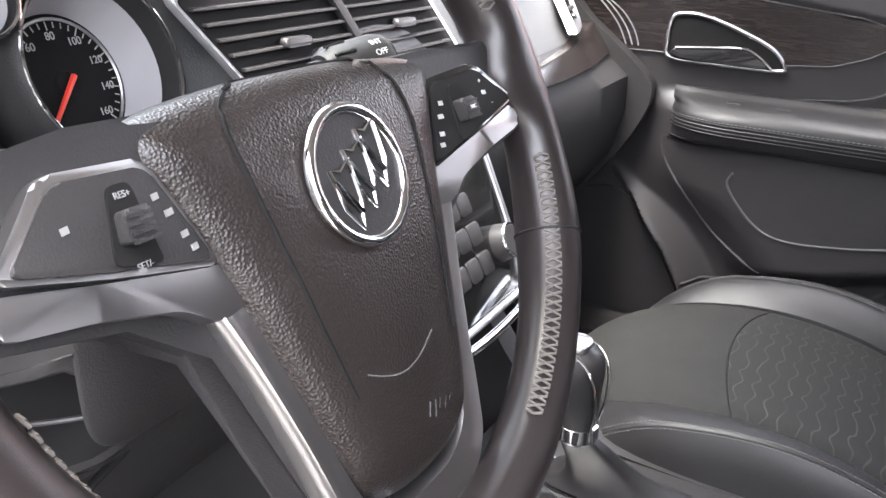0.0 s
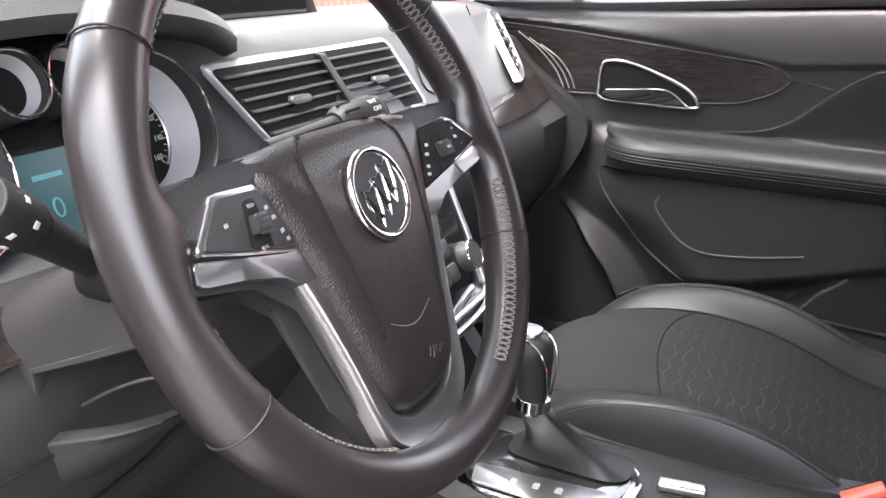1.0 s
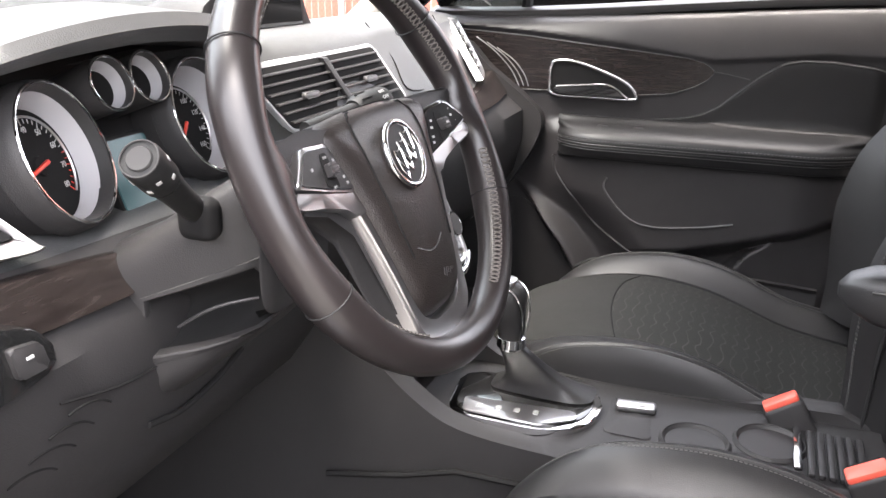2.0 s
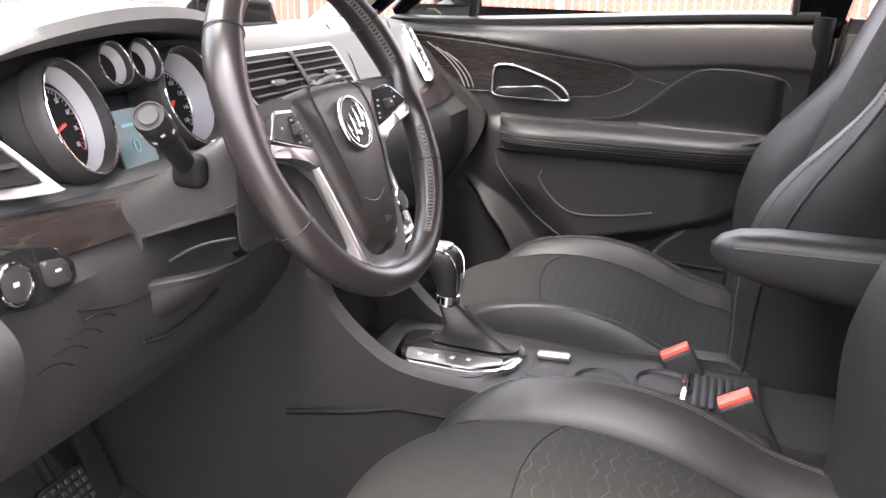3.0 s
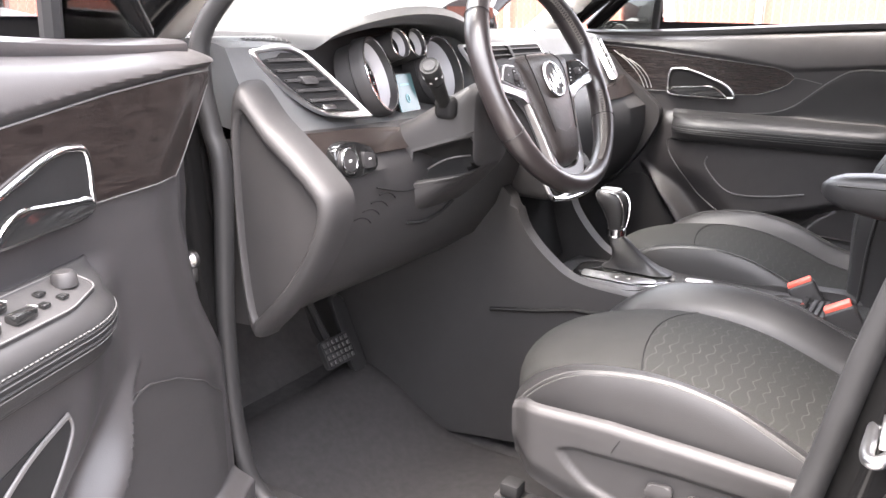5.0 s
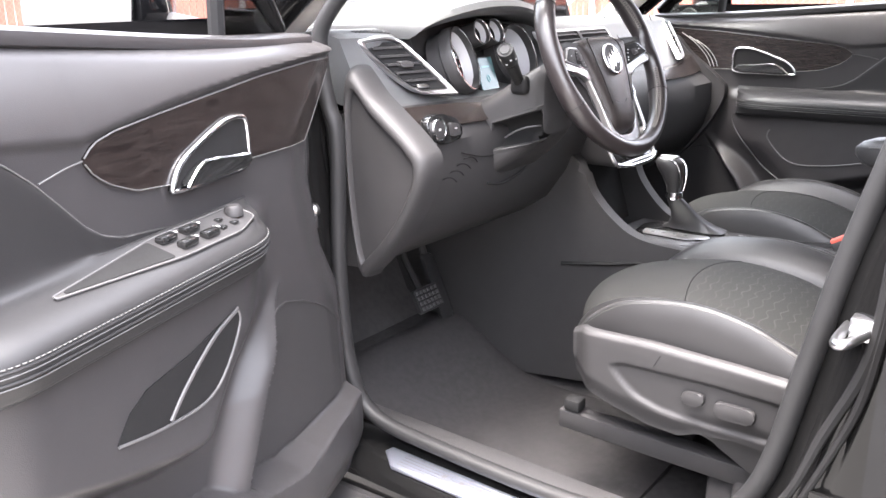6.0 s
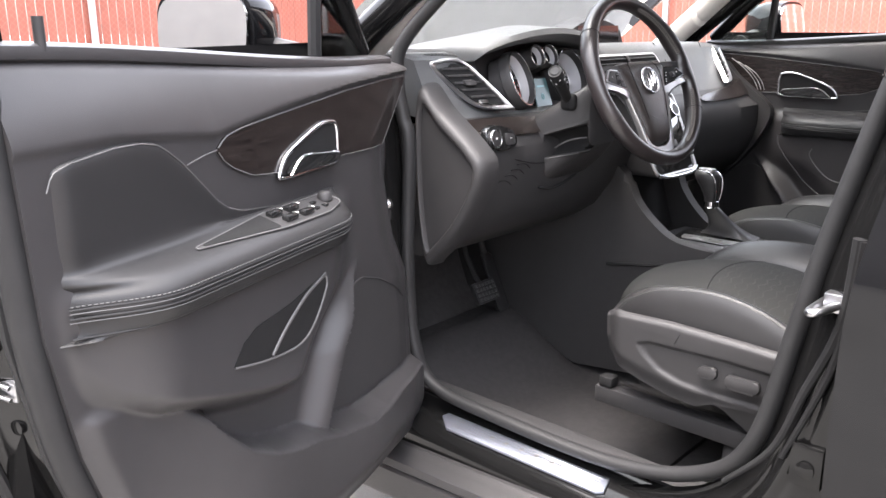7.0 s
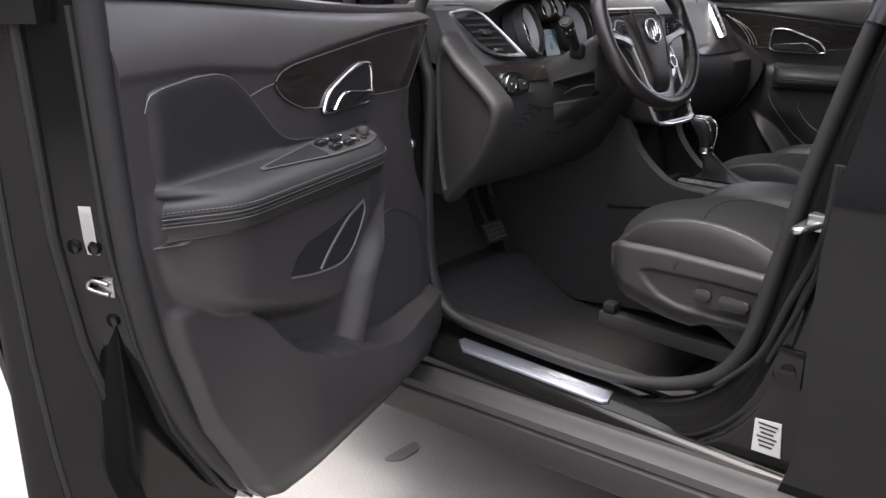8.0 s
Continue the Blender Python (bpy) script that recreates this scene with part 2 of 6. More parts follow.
def loft(rings, cap=True):
    """Skins closed rings of equal count."""
    bm = bmesh.new()
    vs = [[bm.verts.new(p) for p in r] for r in rings]
    n = len(vs[0])
    for a, b in zip(vs, vs[1:]):
        for j in range(n):
            bm.faces.new((a[j], a[(j + 1) % n], b[(j + 1) % n], b[j]))
    if cap:
        bm.faces.new(vs[0][::-1])
        bm.faces.new(vs[-1])
    return bm


def sheet(fn, nu, nv, thick=0.0, away=(0, 0, -1)):
    """A grid fn(u, v), with a back at fn + away * thick if thick."""
    bm = bmesh.new()
    g = [[bm.verts.new(fn(i / nu, j / nv)) for j in range(nv + 1)] for i in range(nu + 1)]
    for i in range(nu):
        for j in range(nv):
            bm.faces.new((g[i][j], g[i + 1][j], g[i + 1][j + 1], g[i][j + 1]))
    if thick:
        w = Vector(away) * thick
        h = [[bm.verts.new(v.co + w) for v in row] for row in g]
        for i in range(nu):
            for j in range(nv):
                bm.faces.new((h[i][j], h[i][j + 1], h[i + 1][j + 1], h[i + 1][j]))
        edge = [(i, 0) for i in range(nu)] + [(nu, j) for j in range(nv)] + [(i, nv) for i in range(nu, 0, -1)] + [(0, j) for j in range(nv, 0, -1)]
        for (a, b), (c, d) in zip(edge, edge[1:] + edge[:1]):
            bm.faces.new((g[a][b], h[a][b], h[c][d], g[c][d]))
    return bm


def rbox(c, size, bevel=0.004, seg=2, turn=None):
    bm = bmesh.new()
    bmesh.ops.create_cube(bm, size=1)
    for v in bm.verts:
        v.co = Vector((v.co.x * size[0], v.co.y * size[1], v.co.z * size[2]))
    bmesh.ops.bevel(bm, geom=bm.edges[:], offset=min(bevel, min(size) * 0.45), segments=seg, affect="EDGES", profile=0.5)
    m = Matrix.Translation(c) @ (turn.to_4x4() if turn else Matrix())
    bmesh.ops.transform(bm, matrix=m, verts=bm.verts)
    return bm


def lathe(profile, frame_m, n=32):
    """Profile of (radius, height) turned about the z axis of frame_m."""
    rings = [[frame_m @ Vector((r * math.cos(2 * math.pi * j / n), r * math.sin(2 * math.pi * j / n), h)) for j in range(n)] for r, h in profile]
    return loft(rings)


def axes(o, x, y, z):
    """The frame with origin o and columns x, y, z."""
    m = Matrix((x, y, z)).transposed().to_4x4()
    m.translation = Vector(o)
    return m


def join(*bms):
    """Several bmeshes of one part as one."""
    out = bmesh.new()
    for b in bms:
        me = bpy.data.meshes.new("piece")
        b.to_mesh(me)
        b.free()
        out.from_mesh(me)
        bpy.data.meshes.remove(me)
    return out


def dashes(path, step, size, mat_frame=None):
    """Stitches: small rods along a path."""
    path = [Vector(p) for p in path]
    bm, carry = bmesh.new(), 0.0
    for a, b in zip(path, path[1:]):
        d = b - a
        if d.length < 1e-6:
            continue
        t, u = d.normalized(), carry
        while u < d.length:
            p = a + t * u
            side = t.orthogonal().normalized()
            oth = t.cross(side)
            h, r = t * step * 0.32, size
            vs = [bm.verts.new(p + h * k + side * r * x + oth * r * y) for k in (-1, 1) for x, y in ((-1, -1), (1, -1), (1, 1), (-1, 1))]
            for q in ((0, 1, 2, 3), (4, 5, 6, 7), (0, 1, 5, 4), (1, 2, 6, 5), (2, 3, 7, 6), (3, 0, 4, 7)):
                bm.faces.new([vs[i] for i in q])
            u += step
        carry = u - d.length
    return bm


def lettering(body, size):
    """Flat raised letters in the built-in font, centred on the origin."""
    cu = bpy.data.curves.new("lettering", "FONT")
    cu.body, cu.size, cu.align_x, cu.align_y, cu.extrude = body, size, "CENTER", "CENTER", 0.0002
    tmp = bpy.data.objects.new("lettering", cu)
    me = bpy.data.meshes.new_from_object(tmp)
    bpy.data.objects.remove(tmp)
    bm = bmesh.new()
    bm.from_mesh(me)
    bpy.data.meshes.remove(me)
    return bm


def smooth01(a, b, x):
    t = max(0.0, min(1.0, (x - a) / (b - a)))
    return t * t * (3 - 2 * t)


# ---------- ground, fence ----------
def ground_and_fence():
    g = part("ground", sheet(lambda u, v: ((u - 0.5) * 240, (v - 0.5) * 240, 0.0), 12, 12), CONCRETE)
    tagged(g, "pale grey concrete forecourt under the car", "ground", kind="structure")
    blot = curve_points([(0.055 * math.cos(a) * (1 + 0.25 * math.sin(3 * a)), 0.028 * math.sin(a) * (1 + 0.3 * math.cos(2 * a))) for a in (i * 0.6283 for i in range(10))])
    s = part("ground_stain", slab(blot, lambda u, v, a: (-0.688 + u, 0.464 + v, a), 0.0005, 0.004), STAIN)
    tagged(s, "dark damp oil stain on the pale concrete", "stain", kind="structure")
    for name, a, b in (("fence_front", Vector((-9, 6.2)), Vector((6.5, 6.2))), ("fence_side", Vector((6.5, 6.2)), Vector((6.5, -9))), ("fence_back", Vector((6.5, -9)), Vector((-9, -9)))):
        f = thing(name, (a.x, a.y, 0), "red slatted chain-link fence on galvanised posts", "fence", kind="structure")
        d = (b - a).normalized()
        nrm = Vector((-d.y, d.x))
        n = int((b - a).length / 0.075)
        slat = bmesh.new()
        for i in range(n):
            p = a + d * (i + 0.5) * 0.075
            w = d * 0.033
            for q in ([p - w, p + w],):
                vs = [slat.verts.new((q[0].x, q[0].y, 0.05)), slat.verts.new((q[1].x, q[1].y, 0.05)), slat.verts.new((q[1].x, q[1].y, 2.6)), slat.verts.new((q[0].x, q[0].y, 2.6))]
                o = nrm * 0.012
                back = [slat.verts.new(v.co + Vector((o.x, o.y, 0))) for v in vs]
                slat.faces.new(vs)
                slat.faces.new(back[::-1])
                for k in range(4):
                    slat.faces.new((vs[k], back[k], back[(k + 1) % 4], vs[(k + 1) % 4]))
        o = part("slats", slat, FENCE_RED, f, smooth=0)
        tagged(o, kind="stuff")
        k = int((b - a).length / 2.4)
        for i in range(k + 1):
            p = a + d * i * (b - a).length / k - nrm * 0.05
            part("post", sweep([(p.x, p.y, 0), (p.x, p.y, 2.7)], 0.03), GALVANISED, f)
        wire = bmesh.new()
        L = (b - a).length
        for sgn in (1, -1):
            x = -2.6
            while x < L:
                p0, p1 = max(0, x), min(L, x + 2.6)
                z0, z1 = (p0 - x), (p1 - x)
                if sgn < 0:
                    z0, z1 = 2.6 - z0, 2.6 - z1
                q0, q1 = a + d * p0 - nrm * 0.02, a + d * p1 - nrm * 0.02
                r = Vector((0, 0, 0.0022))
                vs = [wire.verts.new(Vector((q0.x, q0.y, z0)) + r), wire.verts.new(Vector((q1.x, q1.y, z1)) + r), wire.verts.new(Vector((q1.x, q1.y, z1)) - r), wire.verts.new(Vector((q0.x, q0.y, z0)) - r)]
                wire.faces.new(vs)
                x += 0.055
        o = part("wire_mesh", wire, WIRE, f, smooth=0)
        tagged(o, kind="stuff")


def light_blocking_wall():
    """Unseen plastered wall, driver's side behind the camera, added to block low light."""
    ob = part("unseen_wall_west", join(rbox((-6.5, 6.0, 1.6), (0.30, 18.0, 3.2), 0.02), rbox((-6.5, 6.0, 3.25), (0.40, 18.2, 0.10), 0.02)), PLASTER)
    tagged(ob, "unseen plain grey plastered wall with a coping, added to block low light", "wall", "", "structure")


# ---------- body shell ----------
def shell():
    floor = part("floor", sheet(lambda u, v: (-0.70 + 1.40 * u, -1.6 + 2.35 * v, 0.33 + 0.12 * smooth01(0.22, 0.5, -1.6 + 2.35 * v) + 0.25 * smooth01(0.93, 1.0, v) + 0.006 * noise.noise((u * 5, v * 7, 0))), 30, 40, 0.03), CARPET)
    tagged(floor, "dark charcoal carpet on the cabin floor", "carpet", kind="structure")
    tagged(part("floor_mat", sheet(lambda u, v: (-0.630 + 0.45 * u + 0.02 * v * (0.5 - u), -0.16 + 0.67 * v, 0.352 + 0.12 * smooth01(0.22, 0.5, -0.16 + 0.67 * v) + 0.004 * noise.noise((u * 4, v * 6, 3)) - 0.012 * max(abs(2 * u - 1), abs(2 * v - 1)) ** 12), 30, 40, 0.01), MAT), "dark grey carpet mat in the driver footwell", "floor mat")
    roof = part("roof", sheet(lambda u, v: (-0.62 + 1.24 * u, -2.3 + 2.45 * v, 1.56 + 0.06 * math.sin(math.pi * u) + 0.02 * math.sin(math.pi * v)), 12, 12, 0.05, (0, 0, 1)), PILLAR_TRIM)
    tagged(roof, "pale grey cloth headliner under the steel roof", "roof", kind="structure")
    fire = part("firewall", slab([(-0.70, 0.3), (0.70, 0.3), (0.70, 1.10), (-0.70, 1.10)], across_y, 0.72, 0.76), DARK)
    tagged(fire, "dark bulkhead ahead of the footwells", "bulkhead", kind="structure")
    back = part("rear_wall", slab([(-0.72, 0.3), (0.72, 0.3), (0.72, 1.02), (-0.72, 1.02)], across_y, -2.35, -2.3), DARK)
    tagged(back, "dark rear wall of the cabin", "bulkhead", kind="structure")
    for s, nm in ((-1, "side_rear_driver"), (1, "side_rear_passenger")):
        w = part(nm, slab([(-0.62, 0.2), (-0.62, 1.10), (-2.4, 1.16), (-2.4, 0.2)], lambda u, v, a: (s * a, u, v), 0.70, 0.74, 0.004), BLACK_PLASTIC)
        tagged(w, "black inner side of the rear doors", "wall", kind="structure")
    # windscreen and pillars
    ws = part("windscreen", sheet(lambda u, v: ((-0.66 + 1.32 * u) * (1 - 0.10 * v), 0.92 - 0.80 * v - 0.16 * (2 * u - 1) ** 2 * (1 - v), 1.12 + 0.47 * v), 16, 10), GLASS)
    ws.visible_shadow = False
    tagged(ws, "clear raked windscreen", "windscreen", kind="structure")
    for s, nm in ((-1, "pillar_driver"), (1, "pillar_passenger")):
        p = thing(nm, (s * 0.70, 0.55, 1.1), "windscreen pillar with pale grey trim and black frame", "pillar", kind="structure")
        part("trim", sweep([(s * 0.685, 0.62, 1.08), (s * 0.665, 0.42, 1.24), (s * 0.63, 0.22, 1.40), (s * 0.58, 0.02, 1.56)], 0.035, n=12), PILLAR_TRIM, p, "pale grey moulded trim")
        part("frame", sweep([(s * 0.76, 0.62, 1.06), (s * 0.735, 0.42, 1.22), (s * 0.695, 0.20, 1.38), (s * 0.63, -0.02, 1.56)], 0.032, n=12), SATIN_PAINT, p, "black painted steel frame")
        part("tweeter", lathe([(0.001, 0.0), (0.024, 0.0), (0.026, 0.004), (0.020, 0.008), (0.001, 0.009)], look((s * 0.645, 0.40, 1.235), (s * 0.2, -0.3, 1.25)) @ pose(0, 0, 0, 180)), PILLAR_TRIM, p)
    bt = thing("pillar_trim_passenger", (0.67, -0.52, 0.4), "pale grey plastic lower trim of the passenger side pillar", "trim", kind="structure")
    part("cover", sheet(lambda u, v: (0.695 - 0.035 * math.sin(math.pi * u) + 0.02 * v, -0.505 - 0.20 * u - 0.06 * v, 0.42 + 0.75 * v), 12, 12, 0.03, (1, 0, 0)), PILLAR_GREY, bt)
    part("belt_guide", join(rbox((0.668, -0.60, 1.06), (0.012, 0.05, 0.07), 0.005), sweep([(0.660, -0.60, 1.09), (0.645, -0.60, 1.06)], 0.006, n=8)), BLACK_PLASTIC, bt)
    # unseen dark glass round the rear of the cabin, added to cut light from behind
    for s, nm in ((-1, "rear_glass_driver"), (1, "rear_glass_passenger")):
        g = part(nm, sheet(lambda u, v: (s * (0.785 - 0.155 * v), -0.70 - 1.55 * u, 1.13 + 0.42 * v), 12, 8, 0.004, (-s, 0, 0)), TINT)
        tagged(g, "unseen rear side window, tinted dark to cut cabin light", "window", kind="structure")
    g = part("rear_window", sheet(lambda u, v: ((-0.70 + 1.40 * u) * (1 - 0.12 * v), -2.33 + 0.05 * v, 1.00 + 0.57 * v), 10, 8, 0.004, (0, -1, 0)), TINT)
    tagged(g, "unseen rear window, tinted dark to cut cabin light", "window", kind="structure")
    # bonnet
    def bonnet(u, v):
        x = -0.80 + 1.6 * u
        return (x, 0.95 + 1.05 * v, 1.09 - 0.12 * v * v - 0.10 * abs(2 * u - 1) ** 3 - 0.03 * (1 - v))
    b = part("bonnet", sheet(bonnet, 20, 16, 0.03), PAINT)
    tagged(b, "glossy black bonnet", "bonnet", kind="structure")
    for s, nm in ((-1, "fender_driver"), (1, "fender_passenger")):
        f = part(nm, sheet(lambda u, v: (s * (0.80 + 0.09 * math.sin(math.pi * 0.5 * v)), 0.50 + 1.45 * u, 0.98 - 0.55 * v + 0.02 * math.sin(3 * u)), 16, 12, 0.02, (-s, 0, 0)), PAINT)
        tagged(f, "glossy black front fender", "fender", kind="structure")


def passenger_side():
    """Sill and lower centre pillar on the far side."""
    prof = [(0.655, 0.33), (0.66, 0.43), (0.70, 0.45), (0.74, 0.435), (0.80, 0.41), (0.80, 0.28), (0.66, 0.28)]
    tagged(part("sill_passenger", loft([[(x, -2.3 + 2.95 * i / 20, z) for x, z in prof] for i in range(21)]), SATIN_PAINT), "black painted sill under the passenger door", "sill", kind="structure")
    tagged(part("pillar_centre_passenger", slab([(-0.48, 0.30), (-0.50, 0.90), (-0.57, 1.20), (-0.72, 1.20), (-0.74, 0.30)], across_x, 0.735, 0.780, 0.006), BLACK_PLASTIC), "dark lower centre pillar on the passenger side", "pillar", kind="structure")


def door_frame_side():
    """Sill, jamb and the closed rear door on the driver's side."""
    prof = [(-0.655, 0.36), (-0.66, 0.43), (-0.69, 0.447), (-0.715, 0.440), (-0.735, 0.428), (-0.79, 0.422), (-0.805, 0.41), (-0.812, 0.388), (-0.80, 0.30), (-0.66, 0.30)]
    ys = [-2.3 + 2.95 * i / 40 for i in range(41)]
    sill = part("sill", loft([[(x, y, z) for x, z in prof] for y in ys]), SATIN_PAINT)
    tagged(sill, "black painted door sill with stepped edge", "sill", kind="structure")
    clad = [(-0.805, 0.383), (-0.822, 0.384), (-0.830, 0.378), (-0.840, 0.378), (-0.862, 0.366), (-0.866, 0.352), (-0.860, 0.346), (-0.866, 0.340), (-0.866, 0.285), (-0.855, 0.27), (-0.80, 0.265)]
    c = part("sill_cladding", loft([[(x, y, z - 0.06 * (y - 0.1)) for x, z in clad] for y in ys]), BLACK_PLASTIC)
    tagged(c, "black ribbed plastic cladding below the sill", "sill", kind="structure")
    inner = [(-0.60, 0.345), (-0.62, 0.40), (-0.655, 0.447), (-0.70, 0.456), (-0.712, 0.452), (-0.70, 0.43), (-0.66, 0.36)]
    t = part("sill_trim", loft([[(x, y, z) for x, z in inner] for y in [-0.55 + 0.95 * i / 20 for i in range(21)]]), BLACK_PLASTIC)
    tagged(t, "black plastic inner sill cover", "trim", kind="structure")
    outline = [(-0.756, 0.215), (-0.788, 0.175), (-0.786, -0.18), (-0.776, -0.19), (-0.738, -0.178), (-0.74, 0.21)]
    plate = thing("sill_plate", (-0.76, 0, 0.425), "brushed metal sill plate lying on the black door sill", "sill plate")
    part("plate", slab(outline, lambda u, v, a: (u, v, a + 0.06 * (u + 0.76)), 0.425, 0.432, 0.0015), SCUFF, plate)
    for i in range(5):
        x = -0.747 - 0.0075 * i
        part("groove", rbox((x, 0.0, 0.4322 + 0.06 * (x + 0.76)), (0.0012, 0.34, 0.0008), 0.0003, 1), STEEL, plate)
    for i in range(5):
        part("emblem_mark", rbox((-0.763, 0.075 - 0.036 * i, 0.4335), (0.009, 0.009, 0.0010), 0.0004, 1), STEEL, plate, "plain raised mark")
    # rubber seal round the opening
    path = curve_points([(-0.60, -0.08, 1.56), (-0.655, 0.11, 1.41), (-0.705, 0.265, 1.27), (-0.735, 0.340, 1.18), (-0.742, 0.345, 1.11), (-0.742, 0.330, 1.04), (-0.742, 0.315, 0.98), (-0.742, 0.325, 0.75), (-0.74, 0.312, 0.57), (-0.735, 0.262, 0.482), (-0.73, 0.10, 0.460), (-0.73, -0.18, 0.462), (-0.735, -0.345, 0.51), (-0.742, -0.428, 0.60), (-0.745, -0.470, 0.78), (-0.742, -0.500, 0.93), (-0.735, -0.56, 1.17), (-0.69, -0.62, 1.40), (-0.62, -0.60, 1.56)], False, 8)
    seal = part("door_seal", sweep(path, 0.0165, n=12, flat=0.8), RUBBER)
    tagged(seal, "black rubber weatherstrip round the door opening", "door seal", kind="structure")
    # lower jamb by the front hinge
    a = part("hinge_pillar", slab([(0.30, 0.40), (0.318, 0.60), (0.342, 1.00), (0.375, 1.13), (0.62, 1.12), (0.62, 0.25), (0.36, 0.25)], lambda u, v, w: (w, u, v), -0.80, -0.735, 0.01), SATIN_PAINT)
    tagged(a, "black painted hinge pillar behind the open door", "pillar", kind="structure")
    chk = thing("door_check", (-0.80, 0.317, 0.85), "bare steel door check bolt on the hinge pillar", "door check")
    part("bolt", join(lathe([(0.0, 0.0), (0.012, 0.0), (0.012, 0.006), (0.008, 0.010), (0.006, 0.022), (0.0, 0.022)], axes((-0.800, 0.317, 0.876), (0, 1, 0), (0, 0, 1), (-1, 0, 0)), 14), rbox((-0.806, 0.317, 0.855), (0.012, 0.016, 0.022), 0.003)), ARM_GREY, chk)
    # pillar between the doors
    p = thing("pillar_centre", (-0.77, -0.5, 0.43), "black painted pillar between the doors with striker", "pillar", kind="structure")
    jamb = curve_points([(-0.19, 0.425), (-0.335, 0.475), (-0.425, 0.575), (-0.465, 0.74), (-0.50, 0.93), (-0.56, 1.17), (-0.63, 1.42)], False, 5)
    rear = curve_points([(-0.24, 0.30), (-0.50, 0.30), (-0.64, 0.42), (-0.66, 0.70), (-0.665, 0.93), (-0.68, 1.17), (-0.72, 1.42)], False, 5)

    def jamb_x(d):
        """The jamb turns out from the seal, then runs flat behind the door's edge."""
        return -0.737 - 0.034 * smooth01(0.004, 0.036, d) - 0.015 * smooth01(0.036, 0.056, d) + 0.004 * smooth01(0.060, 0.066, d) * (1 - smooth01(0.070, 0.076, d))

    def jamb_skin(u, v):
        k = min(int(v * (len(jamb) - 1)), len(jamb) - 2)
        f = v * (len(jamb) - 1) - k
        a, b = jamb[k].lerp(jamb[k + 1], f), rear[k].lerp(rear[k + 1], f)
        q = a.lerp(b, u ** 1.5)
        return (jamb_x((q - a).length) + 0.03 * smooth01(0.9, 1.5, q.y), q.x, q.y)
    part("jamb", sheet(jamb_skin, 60, 60, 0.02, (1, 0, 0)), SATIN_PAINT, p)
    st = part("striker", join(sweep(curve_points([(-0.760, -0.512, 0.853), (-0.822, -0.512, 0.853), (-0.828, -0.524, 0.856), (-0.785, -0.538, 0.858)], False), 0.006), rbox((-0.780, -0.531, 0.860), (0.022, 0.026, 0.026), 0.002)), STEEL, p, "bright steel striker loop")
    part("check_plate", join(rbox((-0.789, -0.522, 0.615), (0.006, 0.045, 0.065), 0.002), lathe([(0.0, 0), (0.013, 0), (0.013, 0.006), (0.006, 0.009), (0.0, 0.009)], axes((-0.79, -0.522, 0.61), (0, 1, 0), (0, 0, 1), (-1, 0, 0)), 12)), SATIN_PAINT, p)
    for line in ([(-0.553, 0.952), (-0.543, 0.829), (-0.506, 0.72), (-0.471, 0.621), (-0.405, 0.543)], [(-0.558, 0.95), (-0.549, 0.842), (-0.535, 0.753), (-0.486, 0.614)]):
        part("rubber_strip", sweep([(-0.7875, y, z) for y, z in (tuple(q) for q in curve_points(line, False, 6))], lambda t: 0.009 - 0.005 * t, n=8), DARK, p)
    lab = part("label", slab([(-0.479, 0.448), (-0.479, 0.508), (-0.523, 0.512), (-0.528, 0.450)], across_x, -0.789, -0.7865), PAPER, p, "white printed paper label")
    for i in range(6):
        part("print_bar", rbox((-0.7897, -0.502, 0.503 - 0.008 * i), (0.0006, 0.034 - 0.006 * (i % 3), 0.003), 0.0002, 1), DARK, lab)
    # rear door
    d = thing("rear_door", (-0.82, -0.57, 0.3), "closed glossy black rear door", "car door")
    skin = lambda u, v: (-0.805 - 0.055 * math.sin(math.pi * (0.10 + 0.8 * (1 - v))) - 0.012 * smooth01(0.55, 0.7, v) * (1 - smooth01(0.7, 0.85, v)), -0.565 - 0.035 * smooth01(0.55, 1.0, v) + 0.03 * smooth01(0.2, 0.0, v) - 1.05 * u, 0.36 + 0.80 * v)
    part("skin", sheet(skin, 30, 40, 0.03, (1, 0, 0)), PAINT, d)
    part("lower_trim", sheet(lambda u, v: (-0.845 + 0.03 * v * v - 0.012 * math.sin(math.pi * v), -0.52 - 1.05 * u, 0.20 + 0.155 * v), 6, 8, 0.02, (1, 0, 0)), BLACK_PLASTIC, d)
    part("moulding", sweep([(-0.858, -0.52 - 0.1 * i, 0.362) for i in range(11)], 0.004), CHROME, d)
    part("window_frame", sweep([(-0.80, -0.585, 1.15), (-0.755, -0.64, 1.36), (-0.68, -0.70, 1.56)], 0.03), SATIN_PAINT, d)


# ---------- doors ----------
HINGE = Vector((-0.831, 0.447))
SWING = radians(-71.1)


